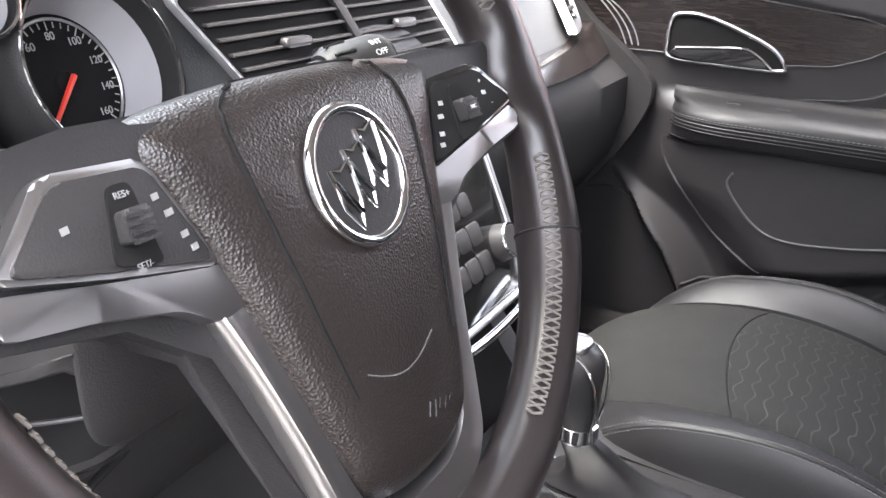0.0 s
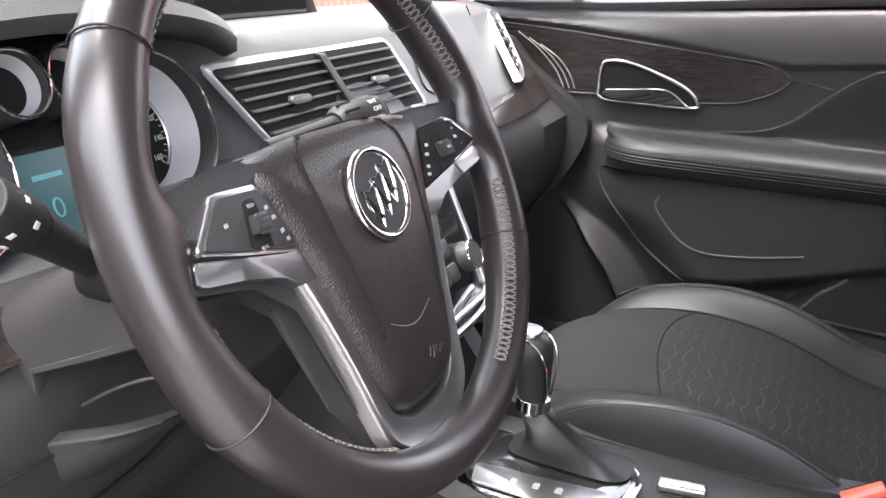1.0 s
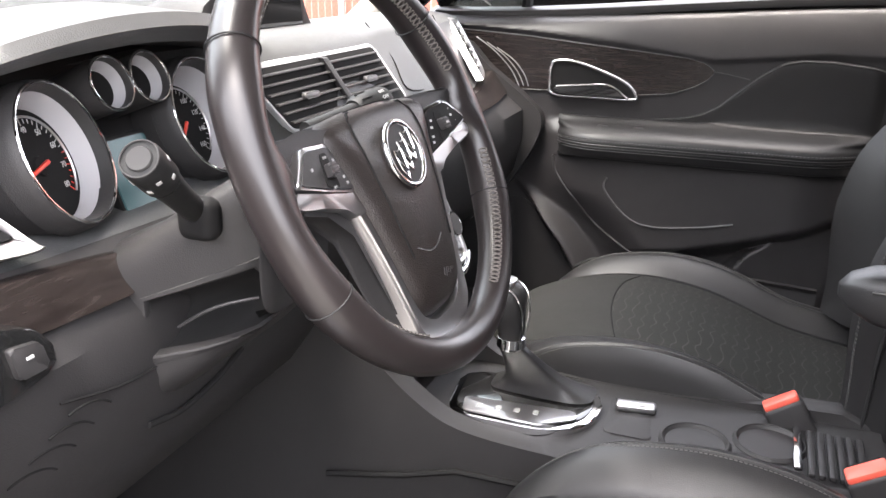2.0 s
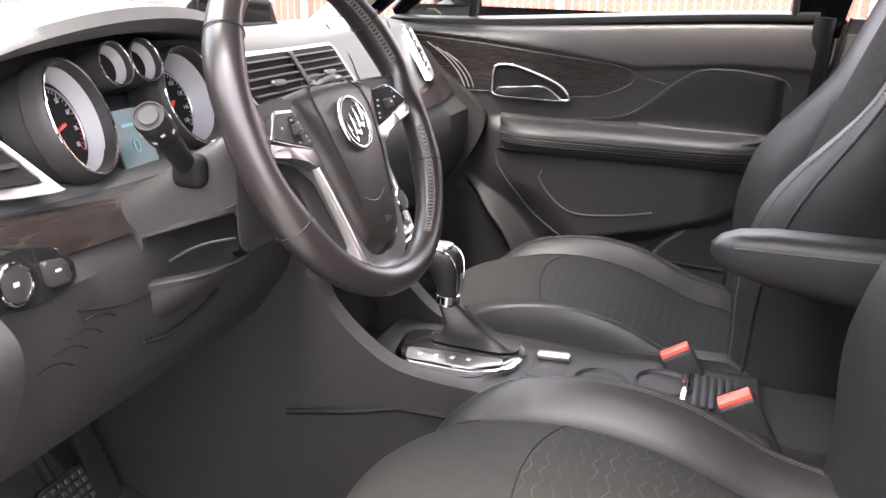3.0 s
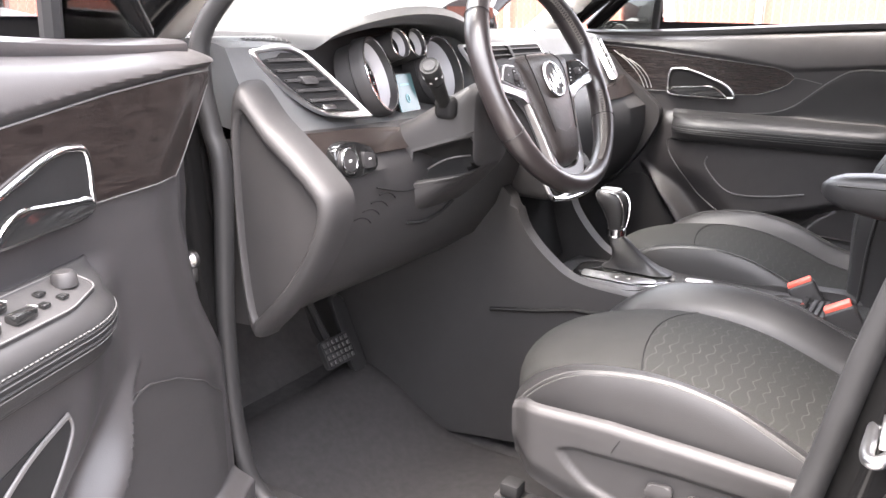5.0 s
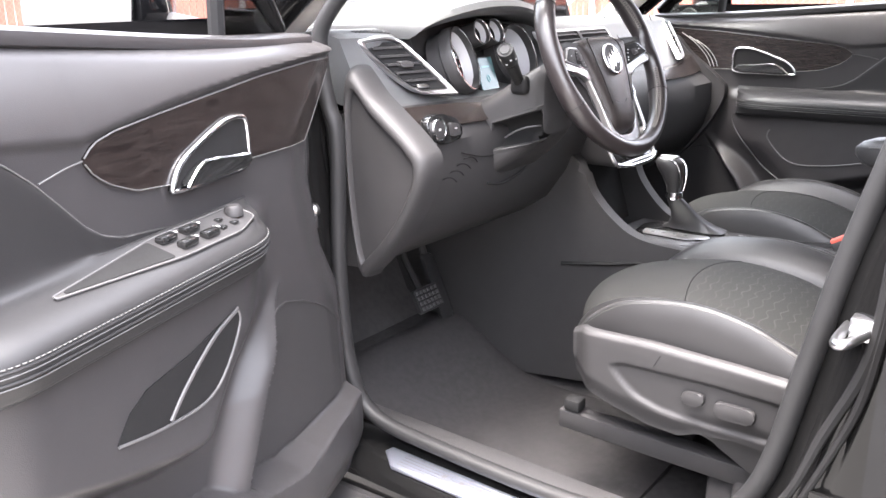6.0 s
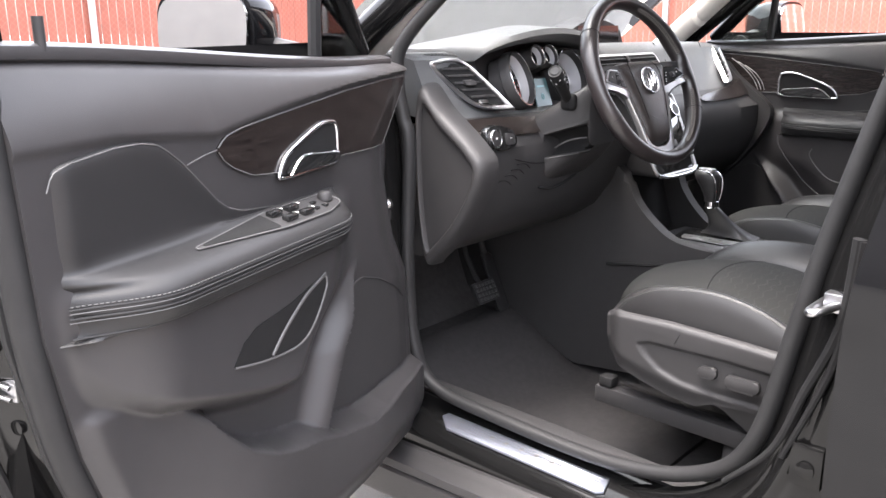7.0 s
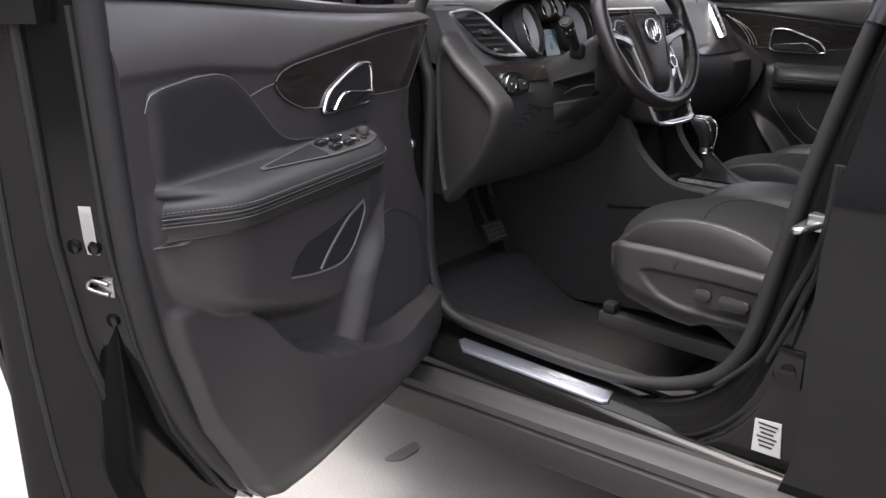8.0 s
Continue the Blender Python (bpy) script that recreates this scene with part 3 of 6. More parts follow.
def door(driver):
    """One front door, written for the passenger side (inside faces -x); the driver's is its mirror image, swung open."""
    if driver:
        d = thing("front_door", (HINGE.x, HINGE.y, 0.35), "open black driver door with grey padded inner panel", "car door", "front doors")
    else:
        d = thing("front_door", (0.80, 0.44, 0.35), "closed passenger door with dark padded inner panel", "car door", "front doors")
    turn = Matrix.Translation((HINGE.x, HINGE.y, 0)) @ Matrix.Rotation(SWING, 4, "Z") @ Matrix.Translation((-HINGE.x, -HINGE.y, 0)) @ Matrix.Diagonal((-1, 1, 1, 1))

    def P(name, bm, mat, parent=None, label="", smooth=40):
        if driver:
            bmesh.ops.transform(bm, matrix=turn, verts=bm.verts)
            bmesh.ops.reverse_faces(bm, faces=bm.faces)
        else:
            for v in bm.verts:
                back = max(0.0, 0.16 - v.co.y)
                v.co.x += 0.040
                v.co.y -= 0.024 + 0.045 * back + 0.08 * back * back
        return part(name, bm, mat, parent or d, label, smooth)

    place = lambda off: (lambda u, v, a: (a + off, u, v))

    def ramp(x, table):
        """Straight lines through (x, value) pairs."""
        if x <= table[0][0]:
            return table[0][1]
        for (x0, v0), (x1, v1) in zip(table, table[1:]):
            if x <= x1:
                return v0 + (v1 - v0) * (x - x0) / (x1 - x0)
        return table[-1][1]

    def rear_edge(z):
        return ramp(z, [(0.40, -0.21), (0.45, -0.255), (0.60, -0.345), (0.75, -0.395), (0.90, -0.422), (1.25, -0.438)])

    def panel_x(y, z):
        """How far the inner panel stands off the middle of the car."""
        crest = ramp(y, [(-0.45, 1.094), (-0.30, 1.097), (-0.126, 1.080), (0.036, 1.104), (0.211, 1.122), (0.40, 1.134)])
        top = top_line(y)
        # upper part leans outwards up to the window ledge
        x = 0.655 + 0.050 * max(0.0, (z - crest) / max(0.02, top - crest)) ** 1.6
        x -= ramp(y, [(-0.40, 0.004), (0.0, 0.007), (0.40, 0.013)]) * smooth01(crest - 0.004, crest + 0.007, z)
        x += 0.050 * smooth01(top - 0.034, top + 0.004, z) ** 1.6
        # front flank
        fy = -0.004 + ramp(z, [(0.55, 0.455), (0.742, 0.432), (0.823, 0.383), (0.949, 0.350), (1.009, 0.354), (1.122, 0.440), (1.2, 0.45)])
        x += 0.010 * smooth01(fy - 0.07, fy, y) + 0.050 * smooth01(fy - 0.004, fy + 0.095, y)
        rear = smooth01(rear_edge(z) - 0.002, rear_edge(z) + 0.028, y)
        sy = ramp(z, [(0.54, 0.048), (0.591, 0.066), (0.698, 0.124), (0.779, 0.189), (0.82, 0.23)])
        # swelling under the armrest
        edge = ramp(y, [(-0.398, 0.865), (-0.381, 0.831), (-0.352, 0.797), (-0.30, 0.767), (-0.197, 0.731), (-0.099, 0.702), (0.10, 0.665), (0.22, 0.66)])
        upper = rear * smooth01(edge - 0.022, edge + 0.026, z) * (1 - smooth01(0.925, 0.965, z)) * smooth01(-0.425, -0.27, y) * (1 - smooth01(sy - 0.19, sy - 0.05, y) * smooth01(0.88, 0.74, z)) * (1 - smooth01(0.06, 0.22, y))
        # pocket wall along the bottom
        lip = ramp(y, [(-0.30, 0.80), (-0.215, 0.735), (-0.194, 0.706), (-0.153, 0.664), (-0.103, 0.635), (-0.048, 0.616), (0.015, 0.602), (0.081, 0.578), (0.183, 0.553), (0.255, 0.549), (0.42, 0.551)])
        wall = (0.20 + 0.80 * smooth01(-0.34, -0.08, y)) * (1 - smooth01(lip - 0.018, lip + 0.004, z)) * (1 - 0.45 * smooth01(0.15, 0.42, y)) * rear
        wall *= smooth01(0.405, 0.47, z) * 0.5 + 0.5
        # ridge beside the loudspeaker
        ridge = smooth01(sy - 0.066, sy - 0.002, y) * (1 - smooth01(sy - 0.001, sy + 0.009, y)) * (1 - smooth01(0.72, 0.83, z)) * smooth01(lip - 0.05, lip - 0.03, z)
        return x - max(0.052 * upper, 0.056 * wall, 0.036 * ridge)

    def top_line(y):
        return 1.165 + 0.045 * smooth01(0.40, -0.50, y)

    def panel(u, v):
        y = 0.455 - 0.890 * u
        z = 0.41 + (top_line(y) - 0.41) * v
        y = 0.455 - (0.455 - rear_edge(z)) * u
        return (panel_x(y, z), y, z)

    def patch(y0, y1, lo, hi, off, nu=40, nv=12, thick=0.004):
        """A skin on the panel between the heights lo(y) and hi(y)."""
        def f(u, v):
            y = y0 + (y1 - y0) * u
            z = lo(y) + (hi(y) - lo(y)) * v
            return (panel_x(y, z) + off, y, z)
        return sheet(f, nu, nv, thick, (1, 0, 0))

    P("inner_panel", sheet(panel, 190, 220, 0.03, (1, 0, 0)), GREY_PLASTIC, None, "moulded charcoal plastic panel")
    # shell
    out = rounded([(0.45, 1.155), (0.47, 0.50), (0.42, 0.40), (-0.20, 0.385), (-0.34, 0.40), (-0.405, 0.50), (-0.415, 0.80), (-0.430, 1.195)], 0.05)
    P("shell", slab(out, place(0), 0.722, 0.79, 0.012), SATIN_PAINT, None, "black painted steel shell")
    P("outer_skin", sheet(lambda u, v: (0.795 + 0.055 * math.sin(math.pi * (0.1 + 0.8 * (1 - v))), 0.47 - 0.975 * u + 0.055 * smooth01(0.6, 0.0, v) * u, 0.38 + 0.81 * v), 24, 24, 0.012, (-1, 0, 0)), PAINT, None, "glossy black outer skin")
    P("weatherstrip", sweep(curve_points([(0.676, -0.440, 1.20), (0.676, -0.432, 1.0), (0.676, -0.412, 0.80), (0.676, -0.365, 0.64), (0.676, -0.28, 0.50), (0.676, -0.19, 0.43), (0.676, 0.10, 0.408), (0.676, 0.40, 0.41)], False), 0.017, n=10), RUBBER)
    P("belt_cap", loft([[(0.742 + 0.058 * math.copysign(abs(math.cos(a)) ** 0.5, math.cos(a)), y, top_line(y) - 0.012 + 0.012 * math.copysign(abs(math.sin(a)) ** 0.5, math.sin(a))) for a in (2 * math.pi * k / 20 for k in range(20))] for y in [0.43 - 0.862 * i / 16 for i in range(17)]]), GREY_PLASTIC, None, "soft grey window ledge")
    # wood inlay
    inlay_hi = lambda y: ramp(y, [(-0.126, 1.066), (-0.112, 1.078), (-0.08, 1.087), (0.036, 1.099), (0.211, 1.117), (0.36, 1.127), (0.44, 1.127)])
    inlay_lo = lambda y: ramp(y, [(-0.126, 1.060), (-0.115, 1.046), (-0.094, 1.033), (-0.056, 1.018), (0.007, 1.012), (0.176, 1.012), (0.345, 1.009), (0.44, 1.112)])
    P("wood_inlay", patch(-0.126, 0.438, inlay_lo, inlay_hi, -0.0035, 90, 14), WOOD, None, "dark glossy wood inlay")
    run = [-0.126 + 0.563 * i / 60 for i in range(61)]
    P("inlay_edge", sweep([(panel_x(y, inlay_hi(y)) - 0.0035, y, inlay_hi(y)) for y in run], 0.0009, n=6), INLAY_EDGE)
    P("inlay_edge", sweep([(panel_x(y, inlay_lo(y)) - 0.0035, y, inlay_lo(y)) for y in run], 0.0008, n=6), INLAY_EDGE)
    P("trim_joint", sweep([(panel_x(y, z) - 0.0008, y, z) for y, z in ((-0.126, 1.063), (-0.15, 1.060), (-0.185, 1.052))], 0.0010, n=6), INLAY_EDGE)
    # inner handle
    ring = curve_points([(0.148, 1.072), (0.164, 1.064), (0.167, 1.030), (0.160, 1.006), (0.090, 1.003), (0.012, 1.003), (0.003, 1.010), (0.022, 1.034), (0.067, 1.054), (0.115, 1.070)], True, 6)
    flat_x = panel_x(0.09, 1.03)
    # the cup has no depth; a dark plate stands for its shade
    h = P("handle_cup_shade", slab(ring, lambda u, v, a: (flat_x + a, u, v), -0.0055, 0.002, 0.001), DARK, None, "flat dark plate painted as the shaded handle cup")
    P("handle_frame", sweep([(flat_x - 0.006, q[0], q[1]) for q in ring], 0.0036, True, 10), CHROME, h, "bright chrome surround")
    lever = curve_points([(0.020, 1.008), (0.040, 1.024), (0.062, 1.031), (0.10, 1.028), (0.150, 1.023), (0.153, 1.010), (0.09, 1.007)], True, 5)
    lv = P("lever", slab(lever, lambda u, v, a: (flat_x + a, u, v), -0.018, -0.004, 0.004, 3), PIANO, h, "dark pull lever with a chrome edge")
    P("lever_edge", sweep([(flat_x - 0.0165, q[0], q[1]) for q in curve_points([(0.018, 1.006), (0.040, 1.024), (0.062, 1.031), (0.10, 1.028), (0.152, 1.023)], False, 6)], 0.0026, n=8), CHROME, lv)
    # soft pad that flows into the armrest
    pad_top = lambda y: ramp(y, [(-0.405, 1.045), (-0.400, 1.066), (-0.390, 1.077), (-0.37, 1.083), (-0.306, 1.091), (-0.265, 1.091), (-0.240, 1.086), (-0.224, 1.077), (-0.198, 1.057), (-0.164, 1.024), (-0.140, 1.000), (-0.115, 0.984), (-0.085, 0.974), (-0.01, 0.965), (0.07, 0.956), (0.14, 0.948)])

    def arm_in(y):
        e = max(0.0, min(1.0, (y - 0.045) / 0.10))
        return 0.577 + 0.066 * (1 - math.sqrt(max(0.0, 1 - e * e))) + 0.076 * smooth01(-0.265, -0.420, y) ** 1.7

    def arm_profile(y):
        zt = pad_top(y)
        h = max(0.003, zt - 0.957)
        k = min(1.0, h / 0.04)
        xi, xc = arm_in(y), 0.655
        w = (0.645 - xi) / 0.068
        k = 0.45 * k
        pts = [(xc + 0.004, zt + 0.002), (xc - 0.007 * k - 0.001, zt), (xc - 0.013 * k - 0.002, zt - 0.06 * h), (xc - 0.014 * k - 0.002, zt - 0.3 * h), (xc - 0.010 * k - 0.004, zt - 0.65 * h), (xc - 0.006 - 0.006 * w, 0.968), (0.645 - 0.020 * w, 0.9590), (0.645 - 0.044 * w, 0.9510), (xi + 0.0105, 0.9440), (xi + 0.0030, 0.9365), (xi, 0.928), (xi + 0.0005, 0.919), (xi + 0.005, 0.905), (xi + 0.014 * w, 0.8935), (0.630, 0.888), (0.672, 0.886)]
        return curve_points(pts, False, 4)

    rows = []
    for i in range(61):
        y0 = 0.1445 - 0.5625 * i / 60
        back = smooth01(54, 60, i) ** 2
        rows.append([(q[0] + 0.030 * back, y0, q[1]) for q in arm_profile(max(y0, -0.404))])
    bm = bmesh.new()
    grid = [[bm.verts.new(q) for q in r] for r in rows]
    for a, b in zip(grid, grid[1:]):
        for j in range(len(a) - 1):
            bm.faces.new((a[j], a[j + 1], b[j + 1], b[j]))
    arm = P("arm_pad", bm, PAD_SOFT, None, "soft black padded insert and armrest", 70)
    P("pad_piping", sweep([(0.655 - 0.0062 * min(1.0, max(0.003, pad_top(y) - 0.957) / 0.04) - 0.001, y, pad_top(y) - 0.001) for y in [-0.402 + 0.53 * i / 90 for i in range(91)]], 0.0008, n=6), INLAY_EDGE, arm)
    stations = [0.14 - 0.547 * i / 50 for i in range(50)]
    for z, rad, m in ((0.928, 0.0016, RUBBER), (0.9175, 0.0016, RUBBER), (0.8945, 0.0016, RUBBER)):
        P("seam_line", sweep([(arm_in(y) + (0.0002 if z > 0.9 else 0.013 * (0.645 - arm_in(y)) / 0.068), y, z) for y in stations], rad, n=6), m, arm)
    # pale lines painted as the light caught beside the seam grooves
    for z in (0.9235, 0.9130):
        P("seam_glint", sweep([(arm_in(y) + 0.0012 * (z < 0.92), y, z) for y in stations], 0.0007, n=5), INLAY_EDGE, arm)
    for z in (0.9315,):
        P("stitching", dashes([(arm_in(y) - 0.0002, y, z) for y in stations], 0.006, 0.0006), DARK_THREAD, arm)
    if driver:
        plate_z = 0.9568
        lean = lambda x: plate_z + 0.33 * (x - 0.617)
        sw = P("switch_panel", slab(rounded([(0.104, 0.606), (0.05, 0.592), (-0.06, 0.593), (-0.225, 0.612), (-0.225, 0.617), (-0.06, 0.638), (0.100, 0.638)], 0.012), lambda u, v, a: (v, u, a + lean(v)), -0.004, 0.002, 0.001), BLACK_PLASTIC, None, "black switch panel")
        P("panel_rim", sweep([(x, y, lean(x) + 0.002) for y, x in rounded([(0.104, 0.606), (0.05, 0.592), (-0.06, 0.593), (-0.225, 0.612), (-0.225, 0.617), (-0.06, 0.638), (0.100, 0.638)], 0.012)], 0.0009, True, 6), INLAY_EDGE, sw)
        # flat dark plate paints the shade of the pull cup, which isn't sunk
        P("pull_cup_shade", slab(rounded([(-0.070, 0.597), (-0.212, 0.613), (-0.212, 0.617), (-0.070, 0.634)], 0.005), lambda u, v, a: (v, u, a + lean(v)), 0.0, 0.0028), DARK, sw)
        for i in range(4):
            P("window_switch", rbox((0.606 + 0.019 * (i % 2), 0.005 - 0.042 * (i // 2) - 0.012 * (i % 2), lean(0.606 + 0.019 * (i % 2)) + 0.005), (0.013, 0.027, 0.010), 0.003), PIANO, sw)
            P("switch_edge", rbox((0.606 + 0.019 * (i % 2), 0.018 - 0.042 * (i // 2) - 0.012 * (i % 2), lean(0.606 + 0.019 * (i % 2)) + 0.0095), (0.011, 0.0016, 0.0012), 0.0004, 1), SILVER, sw)
        P("mirror_knob", lathe([(0.0, 0), (0.012, 0), (0.011, 0.010), (0.008, 0.013), (0.0, 0.013)], pose(0.622, 0.080, lean(0.622) + 0.001), 20), BLACK_PLASTIC, sw)
        for i in range(3):
            P("lock_switch", rbox((0.608 + 0.014 * (i % 2), 0.034 + 0.012 * i, lean(0.608 + 0.014 * (i % 2)) + 0.003), (0.009, 0.010, 0.005), 0.002), PIANO, sw)
    else:
        sw = P("switch_panel", slab(rounded([(0.10, 0.606), (-0.20, 0.606), (-0.20, 0.634), (0.09, 0.634)], 0.01), lambda u, v, a: (v, u, a + 0.946), -0.004, 0.004, 0.002), BLACK_PLASTIC)
        # pull cup's shade as a dark plate on the flat panel
        P("pull_cup_shade", slab(rounded([(-0.06, 0.610), (-0.19, 0.610), (-0.19, 0.626), (-0.06, 0.628)], 0.006), lambda u, v, a: (v, u, a + 0.950), 0.0, 0.003), DARK, sw)
        for y in (0.055, -0.01):
            P("window_switch", rbox((0.618, y, 0.953), (0.010, 0.018, 0.008), 0.002), GREY_PLASTIC, sw)
    # pocket and speaker
    slot_lo = lambda y: ramp(y, [(-0.187, 0.787), (-0.116, 0.772), (-0.042, 0.766), (-0.018, 0.772), (0.001, 0.784), (0.025, 0.810), (0.041, 0.838)])
    slot_hi = lambda y: ramp(y, [(-0.187, 0.788), (-0.165, 0.812), (-0.135, 0.826), (-0.055, 0.834), (0.0, 0.846), (0.041, 0.852)])
    if driver:
        # no opening is cut: a dark skin gives the pocket its shade
        P("map_pocket_shade", patch(-0.187, 0.041, slot_lo, slot_hi, -0.0016, 40, 8), DARK, None, "dark skin painted as the shade inside the map pocket")
    P("pocket_rim", sweep([(panel_x(y, z) - 0.002, y, z) for y, z in [tuple(q) for q in curve_points([(0.038, 0.855), (0.041, 0.831), (0.001, 0.783), (-0.042, 0.765), (-0.116, 0.771), (-0.187, 0.786)], False, 6)]], 0.0018, n=8), INLAY_EDGE)
    if driver:
        P("pocket_strap", sweep([(panel_x(y, z) - 0.003, y, z) for y, z in [tuple(q) for q in curve_points([(0.038, 0.853), (-0.010, 0.838), (-0.047, 0.818), (-0.080, 0.796), (-0.106, 0.774)], False, 6)]], 0.0020, n=8, flat=1.4), INLAY_EDGE)
    if not driver:
        P("panel_crease", sweep([(panel_x(y, z) - 0.001, y, z) for y, z in [tuple(q) for q in curve_points([(0.150, 0.885), (0.142, 0.850), (0.100, 0.795), (0.058, 0.745), (-0.018, 0.697)], False, 6)]], 0.0026, n=8), GREY_PLASTIC)
        # silver curves painted as reflections in the glossy inlay
        for k in range(3):
            P("inlay_reflection", sweep([(panel_x(y, z) - 0.004, y, z) for y, z in [tuple(q) for q in curve_points([(0.325 - 0.022 * k, 1.112 - 0.010 * k), (0.285 - 0.020 * k, 1.085 - 0.008 * k), (0.250 - 0.014 * k, 1.050 - 0.004 * k), (0.232 - 0.010 * k, 1.018)], False, 6)]], 0.0011, n=6), SILVER)
    spk_hi = lambda y: ramp(y, [(0.075, 0.575), (0.135, 0.690), (0.198, 0.772), (0.215, 0.782), (0.24, 0.784), (0.30, 0.765), (0.36, 0.735), (0.42, 0.690)])
    sp = P("speaker_grille", patch(0.072, 0.425, lambda y: min(ramp(y, [(0.015, 0.607), (0.081, 0.585), (0.183, 0.561), (0.42, 0.560)]), spk_hi(y) - 0.003), spk_hi, -0.0025, 60, 24), BLACK_PLASTIC, None, "dark fine-mesh speaker grille")
    P("grille_edge", sweep([(panel_x(y, spk_hi(y)) - 0.003, y, spk_hi(y)) for y in [0.076 + 0.345 * i / 60 for i in range(61)]], 0.0014, n=6), GREY_PLASTIC, sp)
    # window frame and mirror
    P("rear_frame", loft([[(x + dx, y + dy, z) for dx, dy in ((-0.03, 0.03), (0.03, 0.035), (0.045, -0.01), (0.045, -0.07), (-0.01, -0.06))] for x, y, z in ((0.735, -0.41, 1.16), (0.715, -0.435, 1.32), (0.665, -0.48, 1.53))]), SATIN_PAINT)
    P("top_frame", sweep([(0.665, -0.54, 1.53), (0.66, -0.15, 1.555), (0.69, 0.12, 1.43), (0.735, 0.33, 1.27), (0.76, 0.44, 1.17)], 0.022, n=10), SATIN_PAINT)
    P("division_bar", sweep([(0.735, 0.245, 1.155), (0.715, 0.225, 1.36)], 0.012, n=8), RUBBER)
    pin_y = -0.35 if driver else -0.39
    P("lock_pin", sweep([(0.69, pin_y, 1.195), (0.69, pin_y, 1.232)], 0.006, n=10), BLACK_PLASTIC)
    P("quarter_glass", slab([(0.25, 1.165), (0.43, 1.165), (0.24, 1.34)], place(0), 0.742, 0.745), GLASS)
    m = P("mirror_housing", loft([[(1.0 + sx * 0.115 * math.copysign(abs(math.cos(a)) ** 0.6, math.cos(a)), y, 1.215 + sx * 0.075 * math.copysign(abs(math.sin(a)) ** 0.6, math.sin(a))) for a in (2 * math.pi * k / 28 for k in range(28))] for y, sx in ((0.285, 0.98), (0.295, 1.0), (0.34, 1.0), (0.39, 0.85), (0.42, 0.5), (0.425, 0.1))]), PAINT, None, "black wing mirror housing")
    glass_bm = loft([[(1.0 + sx * 0.105 * math.copysign(abs(math.cos(a)) ** 0.6, math.cos(a)), y, 1.215 + sx * 0.066 * math.copysign(abs(math.sin(a)) ** 0.6, math.sin(a))) for a in (2 * math.pi * k / 28 for k in range(28))] for y, sx in ((0.2845, 1.0), (0.281, 0.99))])
    bmesh.ops.transform(glass_bm, matrix=Matrix.Translation((1.0, 0.2765, 1.215)) @ Matrix.Rotation(radians(-6), 4, "X") @ Matrix.Translation((-1.0, -0.2828, -1.215)), verts=glass_bm.verts)
    P("mirror_glass", glass_bm, MIRROR, m, "reflecting mirror glass")
    P("mirror_arm", sweep([(0.80, 0.37, 1.15), (0.90, 0.36, 1.17), (0.96, 0.35, 1.19)], 0.03, n=10), BLACK_PLASTIC, m)
    def end_face(x, z):
        """Rear edge of the door's steel: a flat strip, then a flange out to the skin."""
        y0 = rear_edge(z) - 0.006
        return y0 - 0.25 * (min(x, 0.752) - 0.69) + (-0.503 - (y0 - 0.0155)) * smooth01(0.752, 0.822, x)
    P("end_flange", sheet(lambda u, v: (0.684 + 0.143 * u, end_face(0.684 + 0.143 * u, 0.40 + 0.79 * v), 0.40 + 0.79 * v), 28, 50, 0.006, (0, 1, 0)), SATIN_PAINT, None, "black painted door end")
    for x, rad in ((0.700, 0.006), (0.768, 0.0075), (0.800, 0.005)):
        P("edge_rubber", sweep([(x, end_face(x, z) - 0.002, z) for z in [0.42 + 0.76 * i / 30 for i in range(31)]], rad, n=8), RUBBER)
    if driver:
        lat = P("latch", join(rbox((0.722, -0.421, 0.835), (0.032, 0.012, 0.028), 0.004), sweep(curve_points([(0.71, -0.431, 0.841), (0.736, -0.433, 0.844), (0.741, -0.433, 0.832), (0.71, -0.431, 0.827)], False), 0.0026)), STEEL, None, "bright steel door latch")
        for x, z in ((0.722, 0.890), (0.748, 0.890), (0.725, 0.785)):
            P("screw", lathe([(0.0, 0), (0.010, 0), (0.009, 0.004), (0.004, 0.005), (0.0, 0.005)], axes((x, end_face(x, z) + 0.001, z), (1, 0, 0), (0, 0, 1), (0, -1, 0)), 12), SATIN_PAINT)
        P("bracket", sweep(curve_points([(0.750, -0.375, 0.625), (0.750, -0.402, 0.622), (0.750, -0.398, 0.58), (0.750, -0.350, 0.562)], False), 0.0035, n=8), STEEL, None, "bare steel loop bracket")
        lb = P("label", sheet(lambda u, v: (0.716 + 0.016 * u, end_face(0.716 + 0.016 * u, 0.880 + 0.064 * v) - 0.0012, 0.880 + 0.064 * v), 3, 6, 0.0006, (0, 1, 0)), PAPER, None, "white printed paper label")
        for i in range(5):
            P("print_bar", sheet(lambda u, v: (0.7185 + 0.0027 * i + 0.0011 * u, end_face(0.7185 + 0.0027 * i, 0.888 + 0.048 * v) - 0.0018, 0.888 + 0.048 * v), 1, 6), GREY_PRINT, lb)
    return d


# ---------- seats ----------
def along(x, table):
    """Straight lines through (x, value) pairs, x falling."""
    if x >= table[0][0]:
        return table[0][1]
    for (x0, v0), (x1, v1) in zip(table, table[1:]):
        if x >= x1:
            return v0 + (v1 - v0) * (x - x0) / (x1 - x0)
    return table[-1][1]


